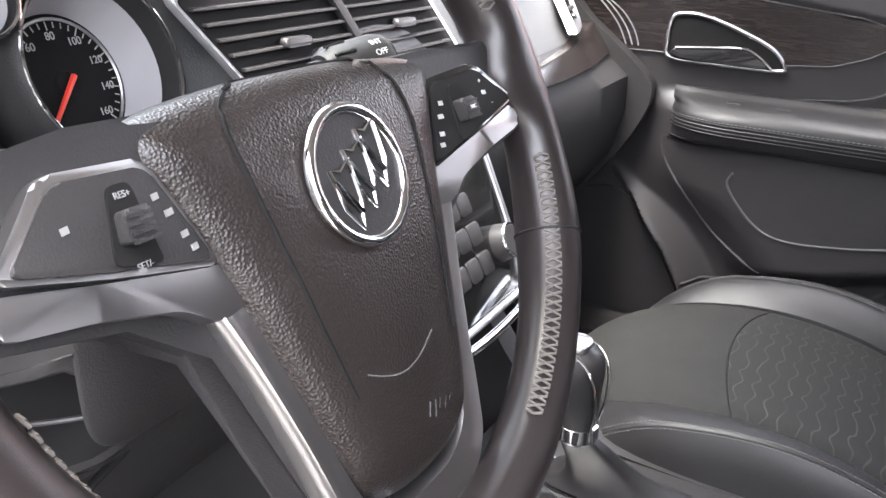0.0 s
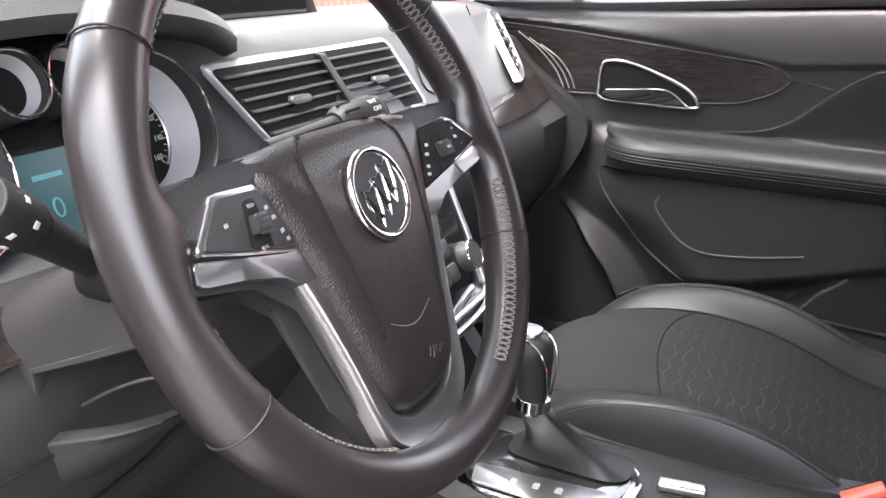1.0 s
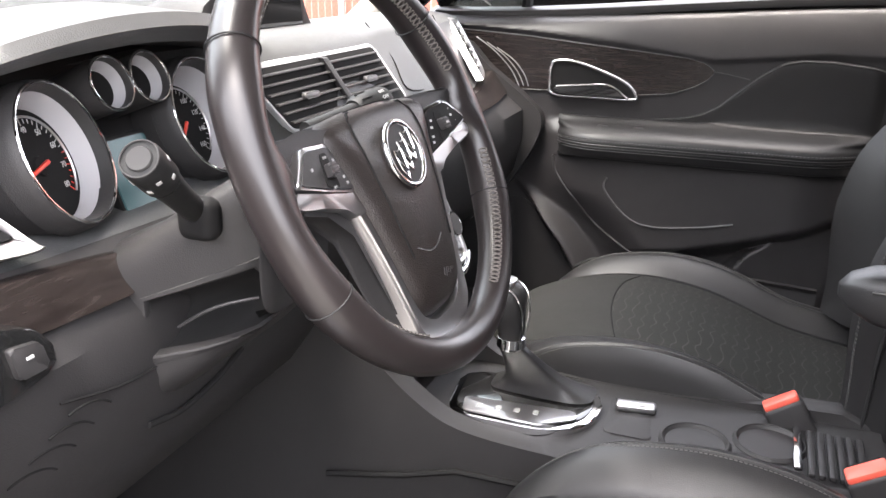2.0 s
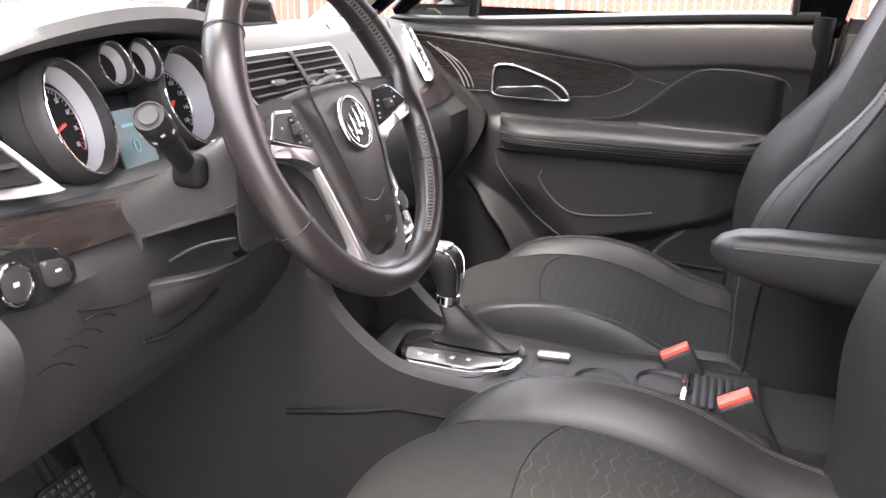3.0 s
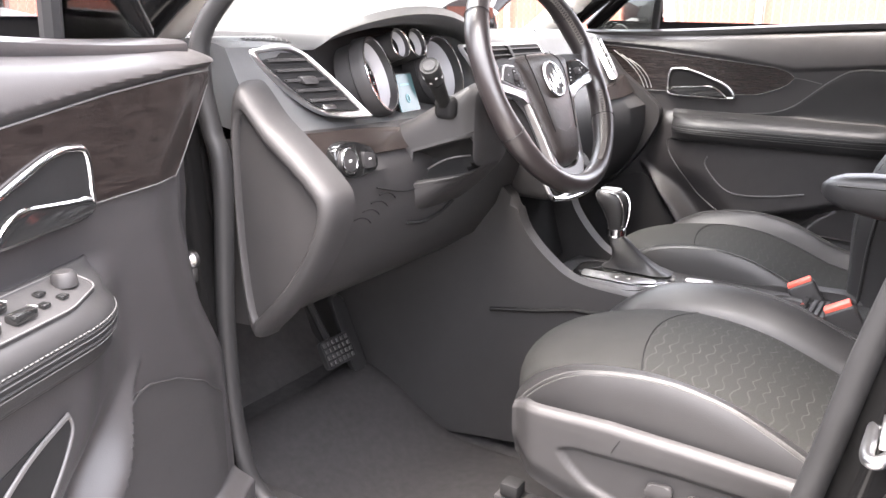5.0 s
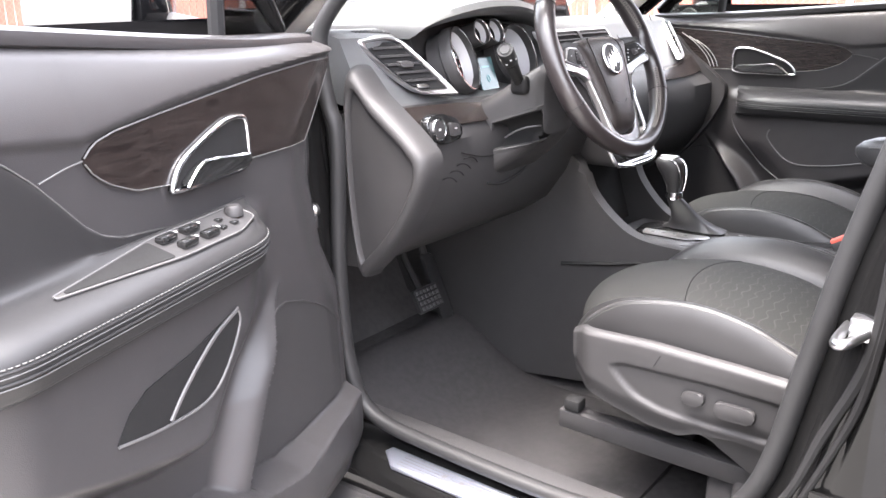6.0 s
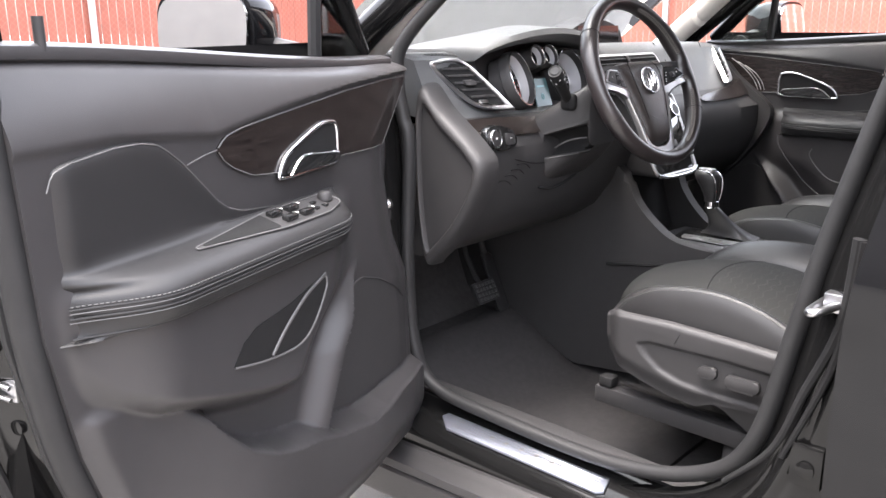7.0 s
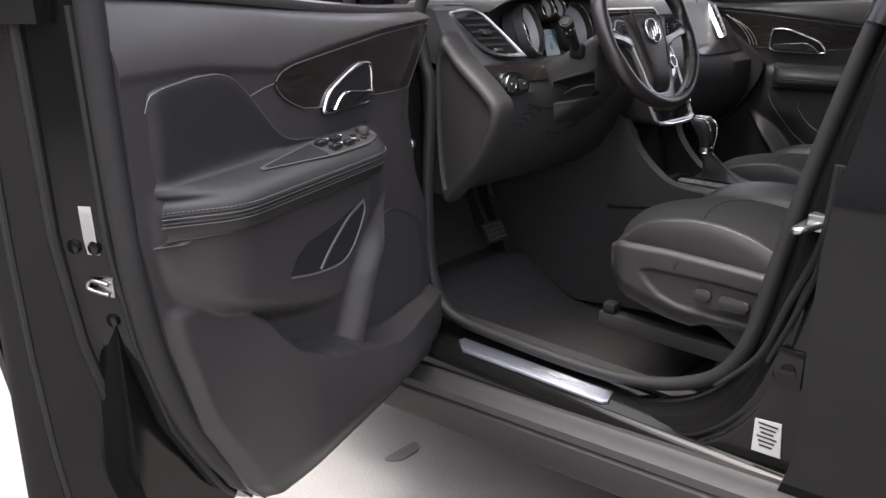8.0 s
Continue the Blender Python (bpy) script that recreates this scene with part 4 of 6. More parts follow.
def side_cover(xc, yf, sg, recess):
    """Cover over the seat's frame: rolled top edge, and a sunk field round the switches."""
    hi = lambda y: along(y, [(-0.060, 0.690), (-0.085, 0.702), (-0.20, 0.706), (-0.34, 0.702), (-0.50, 0.694)])
    lo = lambda y: along(y, [(-0.060, 0.612), (-0.085, 0.592), (-0.14, 0.574), (-0.20, 0.560), (-0.25, 0.557), (-0.28, 0.570), (-0.34, 0.577), (-0.50, 0.570)])
    f_hi = lambda y: along(y, [(-0.135, 0.655), (-0.16, 0.664), (-0.30, 0.668), (-0.50, 0.662)])
    f_lo = lambda y: along(y, [(-0.135, 0.650), (-0.155, 0.625), (-0.18, 0.605), (-0.22, 0.592), (-0.30, 0.585), (-0.50, 0.588)])

    def fn(u, v):
        y = -0.060 - 0.44 * u
        z = lo(y) + (hi(y) - lo(y)) * v
        a = 0.271 - 0.006 * smooth01(0.010, 0.0, hi(y) - z) ** 2 - 0.08 * max(0.0, 0.685 - z) - 0.022 * smooth01(-0.115, -0.060, y) ** 2 - 0.010 * smooth01(0.04, 0.0, z - lo(y))
        if recess:
            a -= 0.0075 * smooth01(-0.135, -0.147, y) * smooth01(0.0, 0.010, z - f_lo(y)) * smooth01(0.0, 0.009, f_hi(y) - z)
        return (xc + sg * a, yf + y, z)
    return sheet(fn, 90, 48, 0.012, (-sg, 0, 0))


def seat(xc, yf, driver, up=0.0):
    nm, who = ("driver_seat", "driver") if driver else ("passenger_seat", "passenger")
    s = thing(nm, (xc, yf - 0.25, 0.36), f"black leather and charcoal patterned cloth {who} seat", "car seat", "front seats")
    hw = 0.245
    base = curve_points([(0.004, 0.575), (0.014, 0.612), (0.006, 0.648), (-0.028, 0.679), (-0.085, 0.698), (-0.15, 0.7080), (-0.22, 0.7085), (-0.30, 0.697), (-0.37, 0.676), (-0.45, 0.648), (-0.58, 0.625)], False, 5)
    back = curve_points([(-0.560, 0.66), (-0.566, 0.74), (-0.580, 0.82), (-0.612, 0.95), (-0.660, 1.10), (-0.710, 1.24), (-0.740, 1.32), (-0.785, 1.345), (-0.825, 1.32)], False, 5)

    def strip(line, cross, plan, wid, swell=lambda p: 1.0):
        """Skin of cross (s, rise) swept along line; plan pulls the edge back by s squared; swell scales the raised part."""
        rows = []
        k = len(line)
        for i, p in enumerate(line):
            d = (line[min(i + 1, k - 1)] - line[max(i - 1, 0)]).normalized()
            nrm = Vector((d.y, -d.x))
            w = wid(i / (k - 1))
            rows.append([(xc + sc * hw * w, yf + p[0] + nrm.x * h - plan(i / (k - 1)) * sc * sc, p[1] + nrm.y * h + up) for sc, h in [(sc, h * swell(p) if h > 0 else h) for sc, h in cross]])
        bm = bmesh.new()
        vs = [[bm.verts.new(q) for q in r] for r in rows]
        for a, b in zip(vs, vs[1:]):
            for j in range(len(cross) - 1):
                bm.faces.new((a[j], a[j + 1], b[j + 1], b[j]))
        return bm, rows

    mid = [(-0.60, -0.016), (-0.59, -0.004), (-0.55, 0.002)] + [(-0.5 + 0.1 * i, 0.004 + 0.012 * (1 - ((i - 5) / 5) ** 2)) for i in range(11)] + [(0.55, 0.002), (0.59, -0.004), (0.60, -0.016)]
    side = [(0.60, -0.016), (0.612, 0.000), (0.67, 0.009), (0.76, 0.021), (0.85, 0.0295), (0.925, 0.0320), (0.942, 0.0290), (0.957, 0.0300), (0.978, 0.021), (0.992, 0.007), (1.002, -0.012), (1.008, -0.030), (1.010, -0.050), (1.006, -0.070), (0.990, -0.084), (0.980, -0.120), (0.968, -0.165)]
    inboard = [(0.60, -0.016), (0.612, 0.000), (0.66, 0.011), (0.72, 0.023), (0.775, 0.031), (0.812, 0.0335), (0.828, 0.0310), (0.844, 0.0335), (0.885, 0.0315), (0.935, 0.022), (0.972, 0.006), (0.993, -0.014), (1.005, -0.036), (1.006, -0.055), (1.000, -0.074), (0.985, -0.110), (0.970, -0.165)]
    plan_b = lambda q: 0.094 * (1 - smooth01(0.40, 0.95, q))
    wid_b = lambda q: 0.90 + 0.10 * smooth01(0.0, 0.4, q) + 0.02 * smooth01(0.4, 1, q)
    swell_b = lambda p: (0.70 + 0.40 * smooth01(0.0, -0.08, p[0]))
    whole = strip(base, mid, plan_b, wid_b)
    whole[0].free()
    def skin_rows(rr):
        bm = bmesh.new()
        vs = [[bm.verts.new(q) for q in r] for r in rr]
        for a, b in zip(vs, vs[1:]):
            for j in range(len(mid) - 1):
                bm.faces.new((a[j], a[j + 1], b[j + 1], b[j]))
        return bm
    cut_at = min(range(len(whole[1])), key=lambda i: abs(whole[1][i][8][1] - (yf - 0.180)))
    cu = part("cushion", skin_rows(whole[1][cut_at:]), FABRIC, s, "charcoal cloth with a wavy raised pattern")
    part("cushion_front", skin_rows(whole[1][:cut_at + 1]), PLAIN_CLOTH, s, "plain charcoal cloth front")
    for sg in (-1, 1):
        far = 0.72 if sg > 0 and not driver else 1.0
        bm, rows = strip(base, [(sc * sg, h) for sc, h in (side if sg < 0 else inboard)], plan_b, wid_b, lambda p: far * swell_b(p))
        part("bolster", bm, LEATHER, s, "black leather side bolster")
        edge = [Vector(r[6]) for r in rows][6:-2]
        part("seam_groove", sweep(edge, 0.0016, n=6), DARK, cu)
        for k in (5, 7):
            part("stitching", dashes([Vector(r[6]).lerp(Vector(r[k]), 0.95) + Vector((0, 0, 0.0003)) for r in rows][6:-2], 0.0050, 0.00055), SEAT_THREAD, cu)
        part("piping", sweep([Vector(r[14]) for r in rows][4:-2], 0.0022, n=8), LEATHER, cu)
    part("cross_seam", sweep([(q[0], q[1], q[2] + 0.0002) for q in whole[1][cut_at][1:-1]], 0.0012, n=6), DARK, cu)
    wid_k = lambda q: 0.98 + 0.06 * math.sin(math.pi * q) - 0.30 * smooth01(0.75, 1, q)
    swell_k = lambda p: 1.05 + 0.55 * smooth01(0.70, 0.86, p[1]) - 1.35 * smooth01(0.90, 1.13, p[1])
    bk = part("backrest", strip(back, mid, lambda q: 0.0, wid_k)[0], FABRIC, s, "charcoal patterned cloth back")
    for sg in (-1, 1):
        bside = [(0.60, -0.014), (0.612, 0.0), (0.68, 0.022), (0.78, 0.040), (0.88, 0.052), (0.96, 0.046), (1.02, 0.028), (1.05, -0.01), (1.05, -0.06), (0.98, -0.10)]
        bm, rows = strip(back, [(sc * sg, h) for sc, h in bside], lambda q: 0.0, wid_k, swell_k)
        part("back_bolster", bm, LEATHER, s, "black leather back bolster")
        edge = [Vector(r[6]) for r in rows][2:-3]
        part("piping", sweep(edge, 0.003, n=8), LEATHER, bk)
        for k, f in ((5, 0.82), (5, 0.96)):
            part("stitching", dashes([Vector(r[4]).lerp(Vector(r[k]), f) + Vector((0, 0.0012, 0.0006)) for r in rows][2:-3], 0.0055, 0.0005), SEAT_THREAD, bk)
    part("back_shell", loft([[(xc + a * w, yf + y, z) for a, y in ((-0.24, b), (0.24, b), (0.22, b - 0.06), (-0.22, b - 0.06))] for z, b, w in ((0.60, -0.61, 1.0), (0.95, -0.69, 1.04), (1.30, -0.79, 0.8))]), BLACK_PLASTIC, s)
    # side panel with switches
    for sg in (-1, 1):
        part("rail", rbox((xc + sg * 0.20, yf - 0.26, 0.50), (0.035, 0.48, 0.035), 0.004), BLACK_PLASTIC, s)
        part("rail_cap", rbox((xc + sg * 0.205, yf - 0.045, 0.53), (0.030, 0.03, 0.022), 0.005), DARK, s)
        part("riser", rbox((xc + sg * 0.19, yf - 0.40, 0.42), (0.06, 0.14, 0.15), 0.01), BLACK_PLASTIC, s)
        if (sg < 0) != driver:
            continue
        sp = part("side_panel", side_cover(xc, yf, sg, driver), BLACK_PLASTIC, s, "moulded black plastic side panel", 60)
        part("panel_split", sweep([(xc + sg * 0.2708, yf - 0.222, 0.692), (xc + sg * 0.2705, yf - 0.212, 0.672)], 0.0009, n=5), DARK, sp)
        if driver:
            part("lumbar_switch", slab(rounded([(-0.257, 0.643), (-0.292, 0.646), (-0.292, 0.623), (-0.257, 0.621)], 0.010), lambda u, v, a: (xc - a, yf + u, v), 0.256, 0.2680, 0.003), BLACK_PLASTIC, sp)
            part("seat_switch", slab(rounded([(-0.308, 0.641), (-0.368, 0.641), (-0.368, 0.617), (-0.308, 0.616)], 0.010), lambda u, v, a: (xc - a, yf + u, v), 0.256, 0.2690, 0.003), BLACK_PLASTIC, sp)
    part("under_tray", rbox((xc, yf - 0.27, 0.58), (0.40, 0.42, 0.06), 0.02), BLACK_PLASTIC, s)
    part("riser_cross", rbox((xc, yf - 0.34, 0.41), (0.40, 0.12, 0.14), 0.02), CARPET, s)
    if driver:
        armrest(s)
    return s


def armrest(seat_ob):
    rings = []
    for t, w, h in ((0, 0.2, 0.25), (0.03, 0.62, 0.62), (0.09, 0.9, 0.88), (0.2, 1, 1), (0.6, 1, 1.05), (1.0, 1, 1.1)):
        y = -0.358 - 0.36 * t
        rings.append([(-0.065 + 0.034 * w * math.copysign(abs(math.cos(q)) ** 0.55, math.cos(q)), y, 0.938 - 0.022 * t + (0.026 + 0.024 * t ** 0.7) * h * math.copysign(abs(math.sin(q)) ** 0.6, math.sin(q))) for q in (2 * math.pi * k / 24 for k in range(24))])
    p = part("armrest", loft(rings), LEATHER, seat_ob, "black leather folding armrest", 60)
    for s in (-1, 1):
        part("seam", sweep([(-0.065 + s * 0.0335, -0.385 - 0.03 * i, 0.949 + 0.0005 * i) for i in range(11)], 0.0012, n=5), SEAT_THREAD, p)
    part("pivot", lathe([(0.0, -0.02), (0.05, -0.02), (0.055, 0.0), (0.05, 0.014), (0.0, 0.014)], axes((-0.070, -0.60, 0.90), (0, 1, 0), (0, 0, 1), (1, 0, 0)), 28), BLACK_PLASTIC, p)


ground_and_fence()
light_blocking_wall()
shell()
passenger_side()
door_frame_side()
door(True)
door(False)
seat(-0.355, -0.015, True, 0.022)
seat(0.335, 0.105, False, 0.012)


# ---------- dashboard ----------
def dashboard():
    d = thing("dashboard", (0, 0.4, 0.75), "soft black dashboard with silver trimmed vents", "dashboard")

    def section(x):
        e = abs(x) / 0.70
        back = 0.07 * e ** 3
        hump = math.exp(-((x + 0.33) / 0.20) ** 4)
        cen = math.exp(-(x / 0.17) ** 4)
        f = -0.015 * cen
        return [(0.90 - 0.20 * e * e, 1.115), (0.62 + 0.5 * back, 1.150 - 0.02 * e * e), (0.44 + back, 1.168 - 0.012 * e ** 2), (0.335 + back + f + 0.010 * hump, 1.172 - 0.012 * e ** 2), (0.300 + back + f + 0.034 * hump, 1.165 - 0.010 * e ** 2), (0.280 + back + f + 0.066 * hump, 1.150),
                (0.255 + back + f + 0.085 * hump, 1.10), (0.232 + back + f + 0.085 * hump, 1.055), (0.222 + back * 0.8 + f, 1.035), (0.208 + back * 0.6 + f, 1.020), (0.198 + back * 0.4 + f, 1.000), (0.190 + f, 0.975), (0.188 + f, 0.92), (0.205, 0.85), (0.25, 0.785), (0.31, 0.745), (0.50, 0.73), (0.72, 0.75), (0.80, 0.95)]
    xs = [-0.695 + 1.39 * i / 56 for i in range(57)]
    upper = lambda s: s[:9] + [(s[8][0] + 0.06, s[8][1]), (0.60, 1.09), (0.85, 1.09)]
    part("body", loft([[(x, y, z) for y, z in section(x)[8:]] for x in xs]), BLACK_PLASTIC, d, "hard black lower moulding", 35)
    part("top_pad", loft([[(x, y - 0.0008, z) for y, z in upper(section(x))] for x in xs]), SOFT_DASH, d, "soft grained grey top pad", 35)
    # hood over the instruments
    rings = []
    for i in range(29):
        t = i / 28
        x = -0.575 + 0.44 * t
        h = math.sin(math.pi * t) ** 0.55
        rings.append([(x, y, z) for y, z in ((0.285 - 0.045 * h, 1.160 + 0.052 * h), (0.278 - 0.045 * h, 1.152 + 0.048 * h), (0.292 - 0.045 * h, 1.146 + 0.040 * h), (0.36, 1.145 + 0.030 * h), (0.62, 1.135), (0.62, 1.15), (0.50, 1.168 + 0.020 * h), (0.36 - 0.02 * h, 1.170 + 0.048 * h))])
    part("instrument_hood", loft(rings), SOFT_DASH, d, "grained cowl over the instruments", 50)
    # cluster back panel and its side cheeks
    part("cluster_panel", slab(rounded([(-0.545, 0.995), (-0.545, 1.12), (-0.48, 1.175), (-0.20, 1.175), (-0.165, 1.12), (-0.165, 0.995)], 0.03), lambda u, v, a: (u, a + 0.364 * (v - 1.106), v), 0.322, 0.330), BLACK_PLASTIC, d, "black instrument panel")
    # display hood in the middle
    part("display_hood", loft([[(x, y, z) for y, z in ((0.36, 1.165), (0.365, 1.175 + 0.055 * h), (0.42, 1.18 + 0.055 * h), (0.60, 1.15), (0.60, 1.13), (0.38, 1.13))] for x, h in [(-0.13 + 0.26 * i / 16, math.sin(math.pi * i / 16) ** 0.4) for i in range(17)]]), BLACK_PLASTIC, d, "black cowl over the centre display", 50)
    part("display", slab([(-0.10, 1.172), (0.10, 1.172), (0.095, 1.215), (-0.095, 1.215)], across_y, 0.358, 0.362), PIANO, d, "dark glass display")
    # wood bands under the outer vents
    for s in (-1, 1):
        o = curve_points([(0.695, 1.050), (0.60, 1.044), (0.50, 1.034), (0.32, 1.024), (0.32, 1.008), (0.50, 1.004), (0.60, 1.006), (0.695, 1.014)] if s > 0 else [(0.675, 1.032), (0.60, 1.034), (0.50, 1.030), (0.43, 1.022), (0.44, 1.000), (0.52, 0.998), (0.60, 1.000), (0.662, 1.005)], True, 4)
        part("wood_band", slab(o, lambda u, v, a: (s * u, 0.188 + (v - 0.99) * 0.75 + 0.065 * ((abs(u)) / 0.70) ** 3 * 0.5 + a, v), -0.006, 0.02, 0.002), WOOD, d, "dark wood trim strip")
    part("airbag_line", sweep(curve_points([(0.18, 0.300, 1.170), (0.19, 0.262, 1.12), (0.21, 0.238, 1.07), (0.46, 0.262, 1.065), (0.475, 0.285, 1.11), (0.47, 0.31, 1.166)], False), 0.0011, n=5), DARK, d)
    def top_z(x, y):
        """Height of the pad's top at (x, y)."""
        pts = section(x)[:6]
        for (y0, z0), (y1, z1) in zip(pts, pts[1:]):
            if y1 <= y <= y0:
                return z0 + (z1 - z0) * (y0 - y) / (y0 - y1)
        return pts[2][1]
    slot_p = lambda u, v, a: (-0.640 + 0.072 * u + 0.004 * v, 0.371 - 0.032 * u + 0.011 * v, top_z(-0.640 + 0.072 * u, 0.371 - 0.032 * u + 0.011 * v) + a)
    # dark sheet just above the pad paints the slot's inner shade
    part("top_vent_shade", sheet(lambda u, v: slot_p(u, (2 * v - 1) * math.sin(math.pi * (0.06 + 0.88 * u)) ** 0.4, 0.0010), 20, 4), DARK, d, "dark sheet painted as the shade in the demister slot")
    for i in range(9):
        u = 0.10 + 0.10 * i
        part("top_vent_rib", sweep([slot_p(u - 0.05, -0.85, 0.0014), slot_p(u + 0.03, 0.85, 0.0014)], 0.0011, n=5), BLACK_PLASTIC, d)
    # end panel by the open door
    for s in (-1, 1):
        o = curve_points([(0.325, 1.10), (0.26, 1.055), (0.175, 0.99), (0.150, 0.955), (0.165, 0.90), (0.215, 0.82), (0.285, 0.745), (0.31, 0.74), (0.33, 0.90)], True, 6)
        mid_e = Vector((0.265, 0.905))
        rolled = ((1.0, 0.660), (1.0, 0.684), (0.985, 0.697), (0.955, 0.707), (0.90, 0.7135), (0.84, 0.7150), (0.81, 0.7130), (0.795, 0.7040), (0.70, 0.7040), (0.40, 0.7040))
        part("end_panel", loft([[(s * x, mid_e.x + (q.x - mid_e.x) * f, mid_e.y + (q.y - mid_e.y) * f) for q in o] for f, x in rolled]), BLACK_PLASTIC, d, "smooth black end cover", 50)
    part("knee_panel_line", sweep(curve_points([(-0.56, 0.186, 0.95), (-0.50, 0.186, 0.935), (-0.45, 0.188, 0.93)], False), 0.0012, n=5), DARK, d)
    for k in range(4):
        a0 = [(-0.60 + 0.018 * k + 0.05 * math.sin(q), 0.213 - 0.0008 * k, 0.86 - 0.05 * math.cos(q) + 0.01 * k) for q in (2.4 + 0.12 * i for i in range(9))]
        part("fuse_cover_rib", sweep([(x, 0.19 + (0.92 - z) * 0.24 - 0.002, z) for x, y, z in a0], 0.0011, n=5), DARK, d)
    return d


def side_vent(s):
    v = thing("air_vent", (s * 0.59, 0.27, 1.10), "black louvred air vent with satin silver surround", "air vent", "dashboard air vents")
    loc = lambda u, w, a: (s * u, 0.238 + (w - 1.05) * 0.72 + 0.25 * (u - 0.517) - a, w)
    o = curve_points([(0.662, 1.142), (0.645, 1.150), (0.585, 1.150), (0.550, 1.110), (0.517, 1.055), (0.512, 1.048), (0.535, 1.047), (0.585, 1.052), (0.615, 1.070), (0.645, 1.108)], True, 6)
    inner = [Vector((0.588 + (q.x - 0.588) * 0.80, 1.101 + (q.y - 1.101) * 0.78)) for q in o]
    # flat dark plate for the shade behind the slats
    part("throat_shade", slab(inner, loc, -0.004, 0.004), DARK, v)
    bm = bmesh.new()
    n = len(o)
    rings = []
    for k, (f, a) in enumerate(((1.0, -0.004), (0.995, 0.006), (0.95, 0.011), (0.88, 0.009), (0.80, 0.002), (0.80, -0.006))):
        rings.append([bm.verts.new(loc(0.588 + (q.x - 0.588) * f, 1.101 + (q.y - 1.101) * f, a)) for q in o])
    for a, b in zip(rings, rings[1:]):
        for j in range(n):
            bm.faces.new((a[j], a[(j + 1) % n], b[(j + 1) % n], b[j]))
    part("surround", bm, SILVER, v, "satin silver surround")
    for i, (z, a, b) in enumerate(((1.132, 0.640, 0.575), (1.118, 0.635, 0.567), (1.104, 0.628, 0.557), (1.090, 0.618, 0.549), (1.076, 0.606, 0.541))):
        part("slat", join(slab([(a, z - 0.0018), (b, z - 0.0018), (b, z + 0.0018), (a, z + 0.0018)], loc, 0.0, 0.009)), BLACK_PLASTIC, v, smooth=0)
    part("slat_tab", slab(rounded([(0.605, 1.099), (0.580, 1.099), (0.580, 1.109), (0.605, 1.109)], 0.003), loc, 0.004, 0.014, 0.002), GREY_PLASTIC, v)
    part("thumb_wheel", slab(rounded([(0.590, 1.063), (0.570, 1.063), (0.570, 1.069), (0.590, 1.069)], 0.002), loc, 0.004, 0.010, 0.001), ARM_GREY, v)


def centre_vent():
    v = thing("centre_air_vent", (0.0, 0.25, 1.10), "pair of black louvred centre vents in a silver surround", "air vent", "dashboard air vents")
    loc = lambda u, w, a: (u - 0.012, 0.232 + (w - 1.075) * 0.45 - a, w - 0.004)
    o = rounded([(-0.184, 1.1465), (0.128, 1.1465), (0.168, 1.072), (-0.137, 1.078)], 0.008, 5)
    part("bezel", slab(rounded([(-0.190, 1.1505), (0.134, 1.1505), (0.180, 1.066), (-0.136, 1.072)], 0.011, 5), loc, -0.006, 0.004, 0.003), BEZEL, v, "satin silver bezel")
    # shade inside the vents, put in as a dark plate on the bezel
    part("throat_shade", slab(o, loc, 0.0035, 0.0055), DARK, v)
    for i in range(6):
        z = 1.0865 + 0.0105 * i
        t = (1.144 - z) / 0.06
        part("slat", slab([(-0.179 + 0.040 * t, z - 0.0011), (0.124 + 0.028 * t, z - 0.0011), (0.124 + 0.028 * t, z + 0.0011), (-0.179 + 0.040 * t, z + 0.0011)], loc, 0.0045, 0.0105, 0.0006), BLACK_PLASTIC, v, smooth=0)
    part("divider", slab([(-0.026, 1.146), (-0.014, 1.146), (0.016, 1.076), (0.005, 1.076)], loc, 0.004, 0.013, 0.002), BLACK_PLASTIC, v)
    for x in (-0.085, 0.075):
        part("slat_tab", slab(rounded([(x - 0.016, 1.107), (x + 0.016, 1.107), (x + 0.018, 1.113), (x - 0.014, 1.114)], 0.003), loc, 0.008, 0.015, 0.0015), GREY_PLASTIC, v)
    part("hazard_button", slab(rounded([(0.13, 1.062), (0.165, 1.060), (0.168, 1.048), (0.132, 1.050)], 0.003), loc, 0.003, 0.007, 0.001), GREY_PLASTIC, v)


